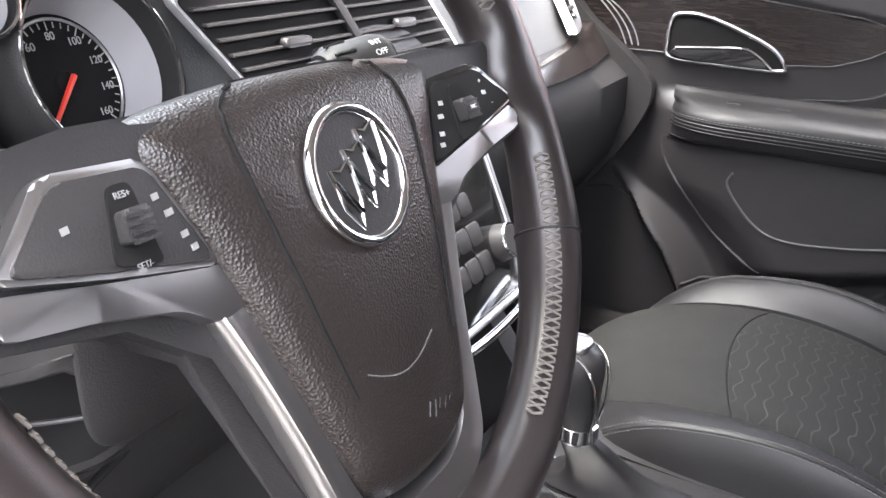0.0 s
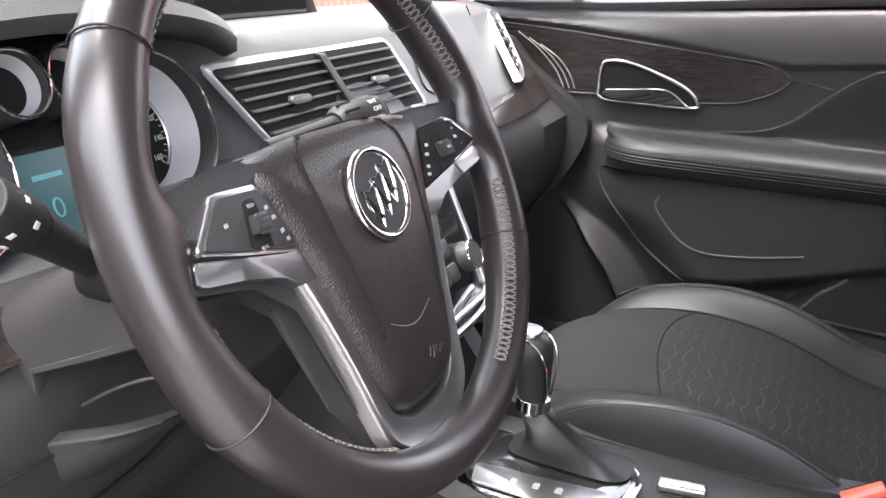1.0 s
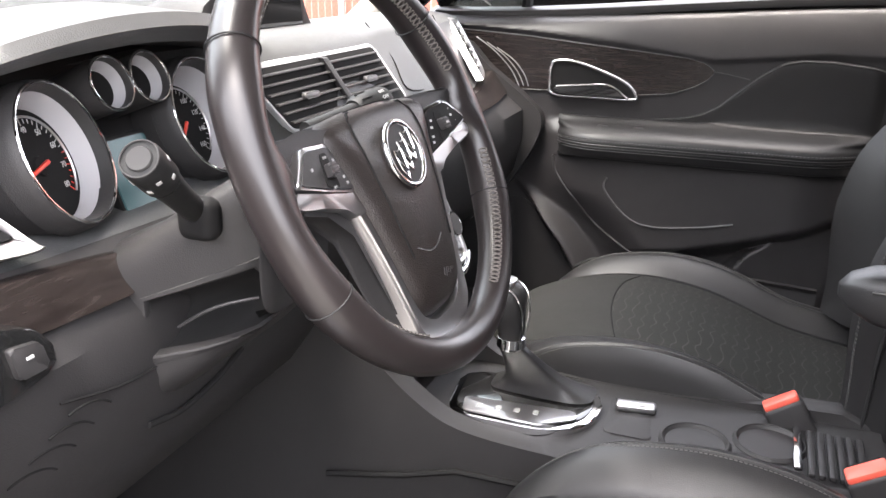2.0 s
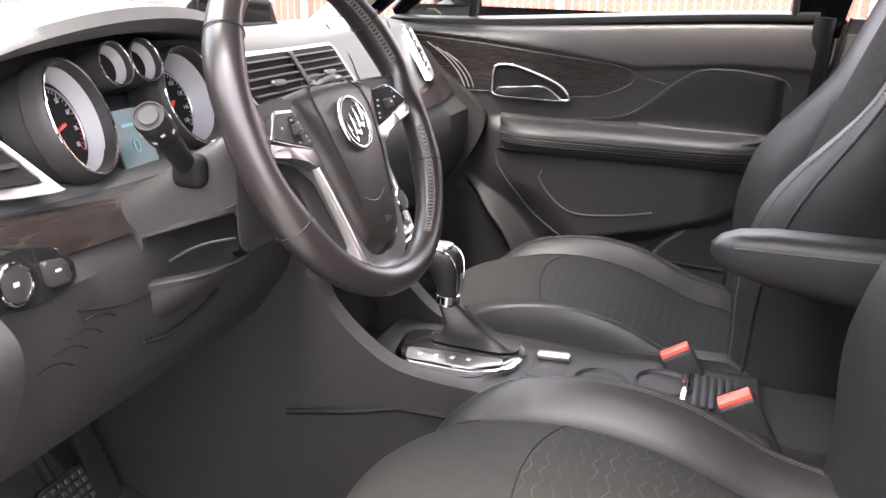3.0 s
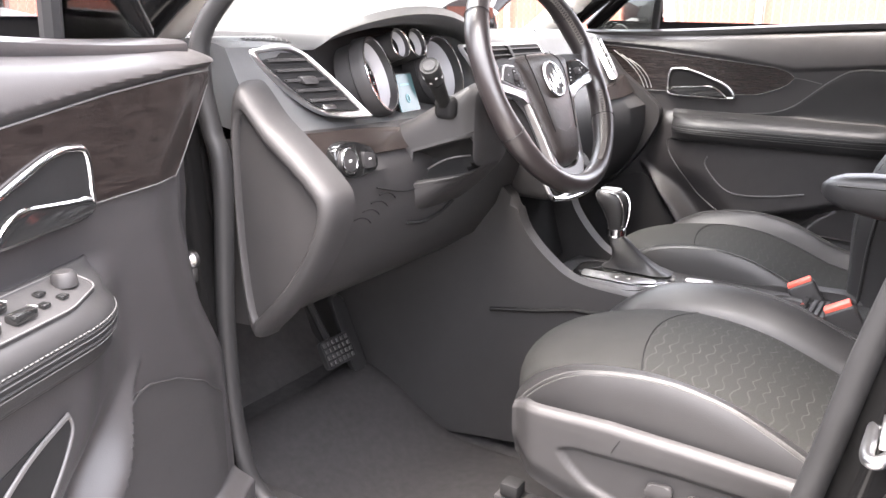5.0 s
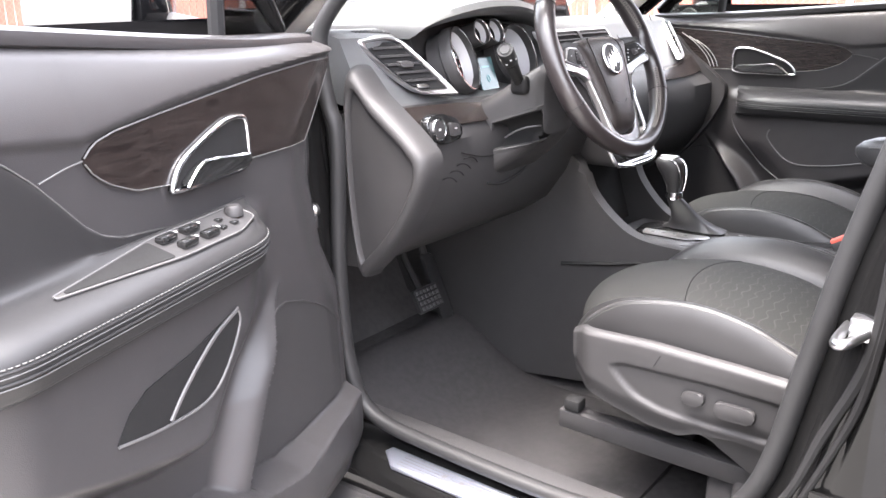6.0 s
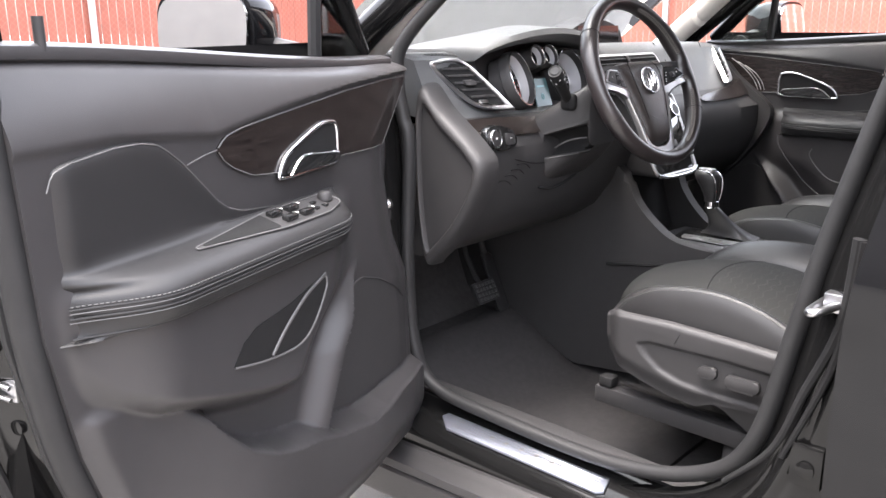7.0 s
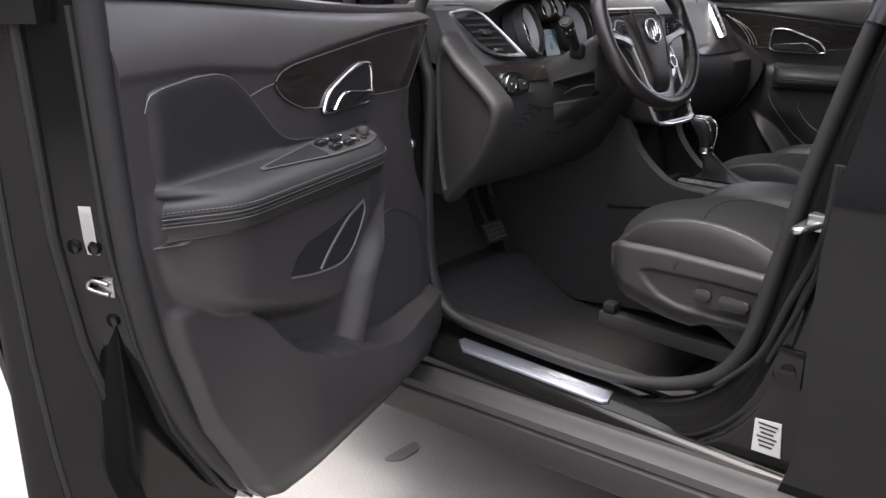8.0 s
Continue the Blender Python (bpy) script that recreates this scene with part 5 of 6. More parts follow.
def gauges():
    g = thing("instrument_cluster", (-0.36, 0.27, 1.05), "round dials with chrome rings and red needles", "instrument cluster")
    tilt = radians(20)

    def dial(name, x, y, z, r, deep, fr, back, face, label, yaw=0.0, off=0.0):
        m = axes((x, y, z), (1, 0, 0), (0, math.sin(tilt), math.cos(tilt)), (0, -math.cos(tilt), math.sin(tilt)))
        m = Matrix.Translation((x, y, z)) @ Matrix.Rotation(radians(yaw), 4, "Z") @ Matrix.Translation((-x, -y, -z)) @ m
        inset = r * fr
        wall = lathe([(r * 0.90, -deep * 0.4), (r * 0.95, 0.0), (r * 0.985, 0.001), (r * 1.0, -0.002), (r * 0.98, -back)], m, 48)
        bmesh.ops.delete(wall, geom=[f for f in wall.faces if len(f.verts) > 4], context="FACES_ONLY")
        tube = part(name, wall, BLACK_PLASTIC, g, label)
        # sloping wall round the sunk face
        ring_at = lambda q, h, k: [m @ Vector((q * math.cos(a) + off * r * k, q * math.sin(a) - 0.05 * r * k, h)) for a in (2 * math.pi * i / 48 for i in range(48))]
        part("cone", loft([ring_at(inset, -deep + 0.002, 1.0), ring_at(r * 0.905, -deep * 0.36, 0.0), ring_at(r * 0.925, -deep * 0.36, 0.0), ring_at(inset + 0.004, -deep, 1.0)], False), DIAL_WALL, tube)
        if r > 0.04:
            flare = lathe([(r * 0.99, 0.0), (r * 1.02, -0.002), (r * 1.05, -0.008), (r * 1.07, -0.022), (r * 1.03, -0.024), (r * 0.99, -0.02), (r * 0.99, 0.0)], m, 48)
            bmesh.ops.delete(flare, geom=[f for f in flare.faces if len(f.verts) > 4], context="FACES_ONLY")
            part("bezel", flare, BLACK_PLASTIC, tube)
        part("ring", sweep([m @ Vector((r * 0.985 * math.cos(a), r * 0.985 * math.sin(a), 0.001)) for a in (2 * math.pi * i / 48 for i in range(48))], 0.0013, True, 8), CHROME, tube, "chrome ring")
        f_m = m @ Matrix.Translation((off * r, -0.05 * r, -deep))
        part("face", lathe([(0.0, 0.0), (inset + 0.003, 0.0), (inset + 0.003, 0.002), (0.0, 0.002)], f_m, 40), face, tube)
        return tube, f_m @ Matrix.Translation((0, 0, 0.0025))

    for x, nums, needle, nm in ((-0.446, ["0", "10", "20", "30", "40", "50", "60", "70", "80"], -2.95, "tachometer"), (-0.252, ["0", "20", "40", "60", "80", "100", "120", "140", "160"], -2.35, "speedometer")):
        tube, m = dial(nm, x, 0.262, 1.106, 0.061, 0.030 if nm == "tachometer" else 0.040, 0.80 if nm == "tachometer" else 0.75, 0.052, DARK, "deep dial with chrome ring", 17 if nm == "tachometer" else 4, 0.0 if nm == "tachometer" else -0.06)
        for i in range(33):
            a = radians(225 - 270 * i / 32)
            long = 0.007 if i % 4 == 0 else 0.004
            part("tick", rbox(m @ Vector((0.0385 * math.cos(a), 0.0385 * math.sin(a), 0.0004)), (long, 0.0009, 0.0006), 0.0002, 1, (m.to_3x3() @ Matrix.Rotation(a, 3, "Z"))), NEEDLE if nm == "tachometer" and i > 25 else WHITE_PRINT, tube)
        part("arc", sweep([m @ Vector((0.0422 * math.cos(radians(225 - 9 * i)), 0.0422 * math.sin(radians(225 - 9 * i)), 0.001)) for i in range(31)], 0.0011, n=6), SILVER, tube)
        for i, tx in enumerate(nums):
            a = radians(225 - 270 * i / 8)
            bm = lettering(tx, 0.0074)
            bmesh.ops.transform(bm, matrix=m @ Matrix.Translation((0.0312 * math.cos(a), 0.0312 * math.sin(a), 0.0006)), verts=bm.verts)
            part("numeral", bm, WHITE_PRINT, tube, smooth=0)
        tip = m @ Vector((0.040 * math.cos(needle), 0.040 * math.sin(needle), 0.004))
        tail = m @ Vector((-0.006 * math.cos(needle), -0.006 * math.sin(needle), 0.004))
        part("needle", sweep([tail, tip], lambda t: 0.0022 - 0.0009 * t, n=6), NEEDLE, tube, "red needle")
        part("hub", lathe([(0.0, 0.0), (0.009, 0.0), (0.008, 0.0015), (0.0, 0.002)], m, 20), DARK, tube)
    for x in (-0.374, -0.324):
        dial("small_gauge", x, 0.275, 1.152, 0.0245, 0.020, 0.72, 0.060, DARK, "small dial with chrome ring")
    m = axes((-0.362, 0.272, 1.068), (1, 0, 0), (0, math.sin(tilt), math.cos(tilt)), (0, -math.cos(tilt), math.sin(tilt)))
    part("screen_housing", slab(rounded([(-0.031, -0.040), (0.031, -0.040), (0.031, 0.038), (-0.031, 0.038)], 0.004), lambda u, v, a: m @ Vector((u, v, a)), -0.05, 0.001), DARK, g)
    sc = part("screen", slab(rounded([(-0.028, -0.036), (0.028, -0.036), (0.028, 0.034), (-0.028, 0.034)], 0.004), lambda u, v, a: m @ Vector((u, v, a)), 0.0, 0.003), SCREEN, g, "teal backlit screen")
    part("reading", sweep([m @ Vector((0.004 * math.cos(a), -0.008 + 0.007 * math.sin(a), 0.0036)) for a in (2 * math.pi * i / 16 for i in range(16))], 0.0009, True, 5), CYAN_PRINT, sc)
    part("caption", rbox(m @ Vector((0, 0.016, 0.0034)), (0.026, 0.0006, 0.004), 0.0002, 1, m.to_3x3() @ Matrix.Rotation(radians(90), 3, "X")), CYAN_PRINT, sc)


def light_switch():
    t = thing("light_switch", (-0.605, 0.185, 0.99), "headlamp knob and dimmer in a black panel with silver rings", "light switch")
    loc = lambda u, v, a: (u, 0.194 + (v - 0.99) * 0.15 - a, v)
    part("plate", slab(rounded([(-0.652, 1.020), (-0.612, 1.026), (-0.562, 1.012), (-0.550, 0.980), (-0.585, 0.974), (-0.620, 0.972), (-0.650, 0.985)], 0.016), loc, -0.01, 0.006, 0.002), PIANO, t)
    m = axes(loc(-0.628, 0.999, 0.006), (1, 0, 0), (0, 0.15, 0.99), (0, -0.99, 0.15))
    k = part("knob", lathe([(0.0, 0.007), (0.0145, 0.008), (0.0175, 0.006), (0.018, 0.0), (0.0, 0.0)], m, 28), BLACK_PLASTIC, t)
    part("knob_ring", sweep([m @ Vector((0.0168 * math.cos(a), 0.0168 * math.sin(a), 0.007)) for a in (2 * math.pi * i / 32 for i in range(32))], 0.0020, True, 8), CHROME, k)
    part("mark", rbox(m @ Vector((0, 0, 0.0078)), (0.006, 0.001, 0.004), 0.0003, 1), WHITE_PRINT, k)
    part("dimmer", slab(rounded([(-0.594, 1.008), (-0.568, 1.004), (-0.565, 0.984), (-0.592, 0.984)], 0.004), loc, 0.004, 0.011, 0.003), BLACK_PLASTIC, t)
    part("mark", slab([(-0.583, 0.996), (-0.577, 0.996), (-0.577, 0.998), (-0.583, 0.998)], loc, 0.0105, 0.0118), WHITE_PRINT, t)


# ---------- steering column and wheel ----------
TILT_W = radians(25)
WHEEL = Matrix.Translation((-0.354, 0.0165, 1.109)) @ Matrix.Rotation(radians(-2.1), 4, "Z") @ axes((0, 0, 0), (1, 0, 0), (0, math.sin(TILT_W), math.cos(TILT_W)), (0, -math.cos(TILT_W), math.sin(TILT_W)))


def wheel_point(u, v, a):
    """A point of the hub, which sinks towards its foot."""
    return WHEEL @ Vector((u, v, a - 0.004 - 0.065 * max(0.0, -(v + 0.04))))


def column():
    c = thing("steering_column", (-0.36, 0.2, 0.95), "charcoal plastic steering column shroud with open cubby", "steering column")
    table = ((0.31, -0.470, -0.255, 0.845, 1.018), (0.255, -0.468, -0.258, 0.850, 1.022), (0.20, -0.462, -0.262, 0.885, 1.045), (0.15, -0.445, -0.275, 0.925, 1.078), (0.118, -0.428, -0.292, 0.955, 1.098), (0.104, -0.415, -0.305, 0.970, 1.092), (0.102, -0.385, -0.335, 1.0, 1.06))

    def skin(y, q, proud=0.0):
        k = max(i for i in range(len(table) - 1) if table[i][0] >= y - 1e-9)
        r0, r1 = table[k], table[k + 1]
        t = (r0[0] - y) / (r0[0] - r1[0])
        x0, x1, z0, z1 = (r0[i] + (r1[i] - r0[i]) * t for i in (1, 2, 3, 4))
        cx, cz, w, h = (x0 + x1) / 2, (z0 + z1) / 2, (x1 - x0) / 2 + proud, (z1 - z0) / 2 + proud
        rr = (abs(math.cos(q)) ** 5.3 + abs(math.sin(q)) ** 5.3) ** (-1 / 5.3)
        return (cx + w * rr * math.cos(q), y - proud, cz + h * rr * math.sin(q))
    def side_point(y, z, inward=0.0):
        """A point of the shroud's flank at the height z, pushed in by inward."""
        q0, q1 = math.pi / 2, 3 * math.pi / 2
        for _ in range(40):
            qm = (q0 + q1) / 2
            if skin(y, qm)[2] > z:
                q0 = qm
            else:
                q1 = qm
        p = skin(y, (q0 + q1) / 2)
        return (p[0] + inward, p[1] + 0.4 * inward, p[2])
    hole_top = lambda y: 0.990 + 0.34 * (0.190 - y)
    hole_low = lambda y: 0.940 + 0.22 * (0.190 - y)
    ys = [0.31, 0.295, 0.28, 0.265, 0.25, 0.235, 0.22, 0.205] + [0.190 - 0.006 * i for i in range(15)] + [0.104, 0.102]
    bm = loft([[skin(y, 2 * math.pi * k / 160) for k in range(160)] for y in ys])
    cutaway = [f for f in bm.faces if len(f.verts) == 4 and 0.106 < f.calc_center_median().y < 0.192 and f.calc_center_median().x < -0.39 and hole_low(f.calc_center_median().y) - 0.003 < f.calc_center_median().z < hole_top(f.calc_center_median().y) + 0.003]
    bmesh.ops.delete(bm, geom=cutaway, context="FACES")
    part("shroud", bm, BLACK_PLASTIC, c, "charcoal plastic shroud", 50)
    hole = [(y, hole_top(y)) for y in [0.190 - 0.009 * i for i in range(10)]] + [(y, hole_low(y)) for y in [0.109 + 0.009 * i for i in range(10)]]
    mid_h = Vector((0.149, 0.977))
    rim_bm = bmesh.new()
    loops = [[rim_bm.verts.new(side_point(min(0.2, max(0.1025, mid_h.x + (y - mid_h.x) * f)), mid_h.y + (z - mid_h.y) * g, o)) for y, z in hole] for f, g, o in ((0.97, 0.93, 0.008), (1.0, 1.0, -0.0002), (1.02, 1.05, -0.0012), (1.08, 1.20, -0.0008), (1.09, 1.24, 0.001))]
    for a, b in zip(loops, loops[1:]):
        for j in range(len(hole)):
            rim_bm.faces.new((a[j], a[(j + 1) % len(hole)], b[(j + 1) % len(hole)], b[j]))
    part("cubby_rim", rim_bm, BLACK_PLASTIC, c)
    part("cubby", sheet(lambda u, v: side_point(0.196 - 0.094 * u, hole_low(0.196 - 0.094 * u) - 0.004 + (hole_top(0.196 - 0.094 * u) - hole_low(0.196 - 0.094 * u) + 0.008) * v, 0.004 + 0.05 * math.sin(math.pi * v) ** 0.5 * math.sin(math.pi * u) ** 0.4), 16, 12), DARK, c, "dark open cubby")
    part("cubby_lip", sweep([side_point(0.170 - 0.010 * i, 0.962 + 0.004 * i + 0.006 * math.sin(math.pi * i / 6), 0.012) for i in range(7)], 0.0014, n=8), GREY_PLASTIC, c)
    part("collar", lathe([(0.03, -0.07), (0.046, -0.065), (0.048, -0.03), (0.03, -0.02), (0.01, -0.02)], WHEEL @ Matrix.Translation((0, -0.02, 0)), 32), BLACK_PLASTIC, c)
    part("stalk_boot", rbox((-0.440, 0.142, 1.062), (0.022, 0.036, 0.036), 0.010, 3), DARK, c)
    part("lower_slot", sweep(curve_points([(-0.464, 0.197, 0.876), (-0.42, 0.197, 0.868), (-0.366, 0.197, 0.874), (-0.328, 0.194, 0.889)], False), 0.003, n=8), DARK, c)
    for s, nm, lab in ((-1, "turn_signal_stalk", "black indicator stalk with round ended knob"), (1, "wiper_stalk", "black wiper stalk with ribbed ring")):
        st = thing(nm, WHEEL @ Vector((s * 0.06, 0.01, -0.075)), lab, "stalk")
        a, b = (Vector((-0.446, 0.142, 1.070)) if s < 0 else Vector((-0.300, 0.125, 1.108))), (Vector((-0.524, 0.120, 1.129)) if s < 0 else Vector((-0.192, 0.098, 1.119)))
        d = (b - a)
        part("arm", sweep([a, a + d * 0.45, a + d * 0.62], lambda t: (0.010 + 0.003 * t) * (1.0 if s < 0 else 0.8), n=16), STALK, st)
        k = part("knob", sweep([a + d * 0.60, a + d * 0.66, a + d * 0.96, a + d], lambda t: (0.011, 0.0145, 0.0152, 0.0138)[round(t * 3)] * (1.0 if s < 0 else 1.15), n=24), STALK, st)
        e = look(b, b + d)
        e = axes(b, e.to_3x3() @ Vector((1, 0, 0)), e.to_3x3() @ Vector((0, 1, 0)), d.normalized())
        part("end_cap", lathe([(0.0, 0.0015), (0.0085, 0.0020), (0.0092, 0.001), (0.0092, -0.004), (0.0, -0.004)], e, 24), CAP_GREY if s < 0 else STALK, k)
        part("end_ring", sweep([e @ Vector(((0.0135 if s < 0 else 0.0152) * math.cos(q), (0.0135 if s < 0 else 0.0152) * math.sin(q), 0.001)) for q in (2 * math.pi * i / 28 for i in range(28))], 0.0007, True, 6), CAP_GREY if s < 0 else STALK, k)
        if s < 0:
            for i in range(5):
                m = e @ Matrix.Rotation(radians(40 * i + 150), 4, "Z") @ Matrix.Translation((0.0150, 0, -0.014 - 0.009 * (i % 2)))
                part("mark", rbox(m.translation, (0.0008, 0.004, 0.0035), 0.0002, 1, m.to_3x3()), WHITE_PRINT, k)
        else:
            ax = d.normalized()
            side_v = ax.cross(Vector((0, -0.80, 0.60))).normalized()
            for i, tx in enumerate(("ON", "OFF", "INT")):
                turn_r = Matrix.Rotation(radians(24 - 24 * i), 3, ax)
                out = turn_r @ side_v.cross(ax)
                bm = lettering(tx, 0.0052)
                bmesh.ops.transform(bm, matrix=axes(b - ax * 0.0105 + out * 0.0174, ax, out.cross(ax), out), verts=bm.verts)
                part("mark", bm, WHITE_PRINT, k, smooth=0)
            for i in range(10):
                turn_r = Matrix.Rotation(radians(36 * i), 3, ax)
                part("grip_rib", sweep([a + d * 0.63 + turn_r @ side_v * 0.0166, a + d * 0.76 + turn_r @ side_v * 0.0174], 0.0009, n=5), STALK, k)


def steering_wheel():
    w = thing("steering_wheel", WHEEL.translation, "black leather steering wheel with silver spokes and stitching", "steering wheel")
    R = 0.1700

    def rim_ring(a):
        grip = 0.0 + 0.0022 * math.exp(-((abs(math.sin(a)) - 0.45) / 0.2) ** 2)
        rx, rz = 0.0148 + grip, 0.0165 + grip
        dirn = Vector((math.cos(a), math.sin(a), 0))
        flange = 1.0 + 0.95 * math.exp(-((math.sin(a) - 0.08) / 0.11) ** 2)
        return [WHEEL @ (dirn * (R + rx * math.cos(q) * (flange if math.cos(q) < 0 else 1.0)) + Vector((0, 0, rz * math.sin(q)))) for q in (2 * math.pi * k / 20 for k in range(20))]
    rings = [rim_ring(2 * math.pi * i / 96) for i in range(97)]
    bm = loft(rings, False)
    bmesh.ops.remove_doubles(bm, verts=bm.verts, dist=1e-5)
    rim = part("rim", bm, WHEEL_LEATHER, w, "dark worn leather rim", 60)
    for deg in (206, 333, 144, 37):
        a = radians(deg)
        pts = [WHEEL @ (Vector((math.cos(a), math.sin(a), 0)) * (R + 0.0172 * math.cos(q)) + Vector((0, 0, 0.0188 * math.sin(q)))) for q in (2 * math.pi * k / 24 for k in range(24))]
        part("rim_seam", sweep(pts, 0.0007, True, 6), RUBBER, rim)
    # zigzag stitches on the inner side of the grips
    for d0, d1 in ((-66, -12), (18, 72), (192, 246), (108, 162)):
        inner = 0.62 if math.cos(radians(d0)) > 0 else 0.12
        bm = bmesh.new()
        n = int(abs(d1 - d0) / 1.8)
        for k in range(n):
            for sg in (1, -1):
                pts = []
                for j in range(4):
                    a = radians(d0 + (d1 - d0) * (k + j / 3) / n)
                    q = math.pi - inner + sg * 0.26 * math.sin(math.pi * j / 3)
                    pts.append(WHEEL @ (Vector((math.cos(a), math.sin(a), 0)) * (R + 0.0166 * math.cos(q)) + Vector((0, 0, 0.0184 * math.sin(q)))))
                b2 = sweep(pts, 0.0008, n=5)
                me = bpy.data.meshes.new("stitch")
                b2.to_mesh(me)
                b2.free()
                bm.from_mesh(me)
                bpy.data.meshes.remove(me)
        part("stitching", bm, THREAD, rim, "pale cross stitching")
    # arms from hub to rim
    body = [(0.0, 0.040), (0.06, 0.040), (0.100, 0.034), (0.145, 0.036), (0.165, 0.030), (0.168, -0.012), (0.150, -0.012), (0.105, -0.022), (0.074, -0.045), (0.056, -0.115), (0.046, -0.145), (0.030, -0.162), (0.0, -0.164)]
    o = body + [(-x, y) for x, y in body[-2:0:-1]]
    dome = lambda u, v, a: wheel_point(u, v, a + 0.20 * max(0.0, abs(u) - 0.066))
    part("carrier", slab([Vector(q) for q in o], dome, -0.030, -0.010, 0.004, 2), BLACK_PLASTIC, w)
    # cushion with a domed face
    half = [(0.0, 0.0415), (0.04, 0.0405), (0.078, 0.036), (0.088, 0.028), (0.079, 0.004), (0.068, -0.026), (0.055, -0.070), (0.042, -0.116), (0.032, -0.130), (0.014, -0.136)]
    pad = curve_points(half + [(-x, y) for x, y in half[:0:-1]], True, 4)
    cen = Vector((0, -0.03))
    rings = []
    for f, a in ((1.0, -0.020), (1.01, -0.006), (0.985, 0.001), (0.93, 0.006), (0.82, 0.0100), (0.6, 0.0125), (0.3, 0.0137), (0.05, 0.0142)):
        rings.append([wheel_point(cen.x + (q.x - cen.x) * f, cen.y + (q.y - cen.y) * f, a) for q in pad])
    ab = part("horn_pad", loft(rings), PAD_GRAIN, w, "grained black horn pad", 60)

    steps = ((0.05, 0.0142), (0.3, 0.0137), (0.6, 0.0125), (0.82, 0.0100), (0.93, 0.006), (0.985, 0.001), (1.01, -0.006))

    def on_pad(u, v):
        """The pad's face at (u, v), a hair proud."""
        d = Vector((u, v)) - cen
        best = max(pad, key=lambda q: (q - cen).normalized().dot(d.normalized()) if d.length > 1e-6 else 0)
        f = d.length / (best - cen).length
        a = steps[0][1]
        for (f0, a0), (f1, a1) in zip(steps, steps[1:]):
            if f > f0:
                a = a0 + (a1 - a0) * min(1.0, (f - f0) / (f1 - f0))
        return wheel_point(u, v, a + 0.0003)
    seam = curve_points([(-0.030, 0.041), (0.03, 0.041), (0.046, 0.034), (0.052, 0.015), (0.046, -0.03), (0.036, -0.085)], False, 5)
    part("pad_groove", sweep([on_pad(q.x, q.y) for q in curve_points([(-0.036, -0.085), (-0.046, -0.03), (-0.052, 0.015), (-0.046, 0.034), (-0.030, 0.041)], False, 5)] + [on_pad(q.x, q.y) for q in seam], 0.0009, n=5), DARK, ab)
    part("scratch", sweep([on_pad(x, -0.079 - 0.008 * math.sin(math.pi * (x + 0.028) / 0.045)) for x in [-0.028 + 0.0025 * i for i in range(19)]], 0.0004, n=4), INLAY_EDGE, ab, "pale worn scratch")
    for i in range(5):
        part("pad_mark", sweep([on_pad(0.002 + 0.004 * i, -0.112 - 0.002 * (i % 2)), on_pad(0.004 + 0.004 * i, -0.106 - 0.001 * i)], 0.0004, n=4), GREY_PLASTIC, ab)
    # round badge, drawn as plain shapes
    e = [Vector((0.0268 * math.cos(q), 0.0268 * math.sin(q))) for q in (2 * math.pi * i / 48 for i in range(48))]
    by = -0.0065
    badge = part("badge", slab(e, lambda u, v, a: wheel_point(u, v + by, a), 0.010, 0.0165, 0.001), BLACK_PLASTIC, w, "round black badge with chrome ring")
    part("badge_ring", sweep([wheel_point(q.x, q.y + by, 0.0165) for q in e], 0.0026, True, 10), CHROME, badge)
    for dx, dy in ((-0.011, -0.005), (0.0, 0.001), (0.011, 0.007)):
        sh = [(dx - 0.0062, dy + 0.010 + by), (dx - 0.001, dy + 0.0085 + by), (dx + 0.0062, dy + 0.0125 + by), (dx + 0.0062, dy - 0.004 + by), (dx + 0.002, dy - 0.015 + by), (dx - 0.004, dy - 0.006 + by)]
        part("badge_shape", sweep([wheel_point(x, y, 0.0172) for x, y in sh], 0.0011, True, 6), CHROME, badge)
        part("badge_stripe", sweep([wheel_point(dx - 0.0055, dy + 0.006 + by, 0.0172), wheel_point(dx + 0.0045, dy - 0.009 + by, 0.0172)], 0.0014, n=6), CHROME, badge)
    # spokes: a flat satin arm out to the rim, and a bright leg down each side of the pad
    for s in (-1, 1):
        rise = lambda u, v, a: wheel_point(u, v, a + 0.10 * max(0.0, abs(u) - 0.066))
        arm = [(0.056, -0.016), (0.070, -0.0180), (0.112, -0.0095), (0.140, -0.0030), (0.148, -0.0015), (0.150, -0.0120), (0.144, -0.0145), (0.118, -0.0190), (0.090, -0.0265), (0.077, -0.036), (0.060, -0.034)]
        part("spoke_arm", slab(rounded([(s * x, y) for x, y in arm], 0.004), rise, -0.012, 0.002, 0.0035, 3), SILVER, w, "satin silver spoke arm", 50)
        inner = curve_points([(s * 0.062, -0.026), (s * 0.056, -0.050), (s * 0.048, -0.085), (s * 0.040, -0.118), (s * 0.033, -0.131), (s * 0.018, -0.139), (0.0, -0.140)], False, 5)
        outer = curve_points([(s * 0.077, -0.033), (s * 0.069, -0.058), (s * 0.060, -0.092), (s * 0.053, -0.125), (s * 0.046, -0.146), (s * 0.026, -0.160), (0.0, -0.162)], False, 5)
        rings = []
        for p, q in zip(inner, outer):
            across = [(0.0, -0.012), (0.0, -0.003), (0.10, 0.0008), (0.35, 0.0010), (0.60, 0.0002), (0.88, 0.0026), (0.97, 0.0014), (1.0, -0.003), (1.0, -0.012)]
            rings.append([wheel_point(p.x + (q.x - p.x) * f, p.y + (q.y - p.y) * f, h) for f, h in across])
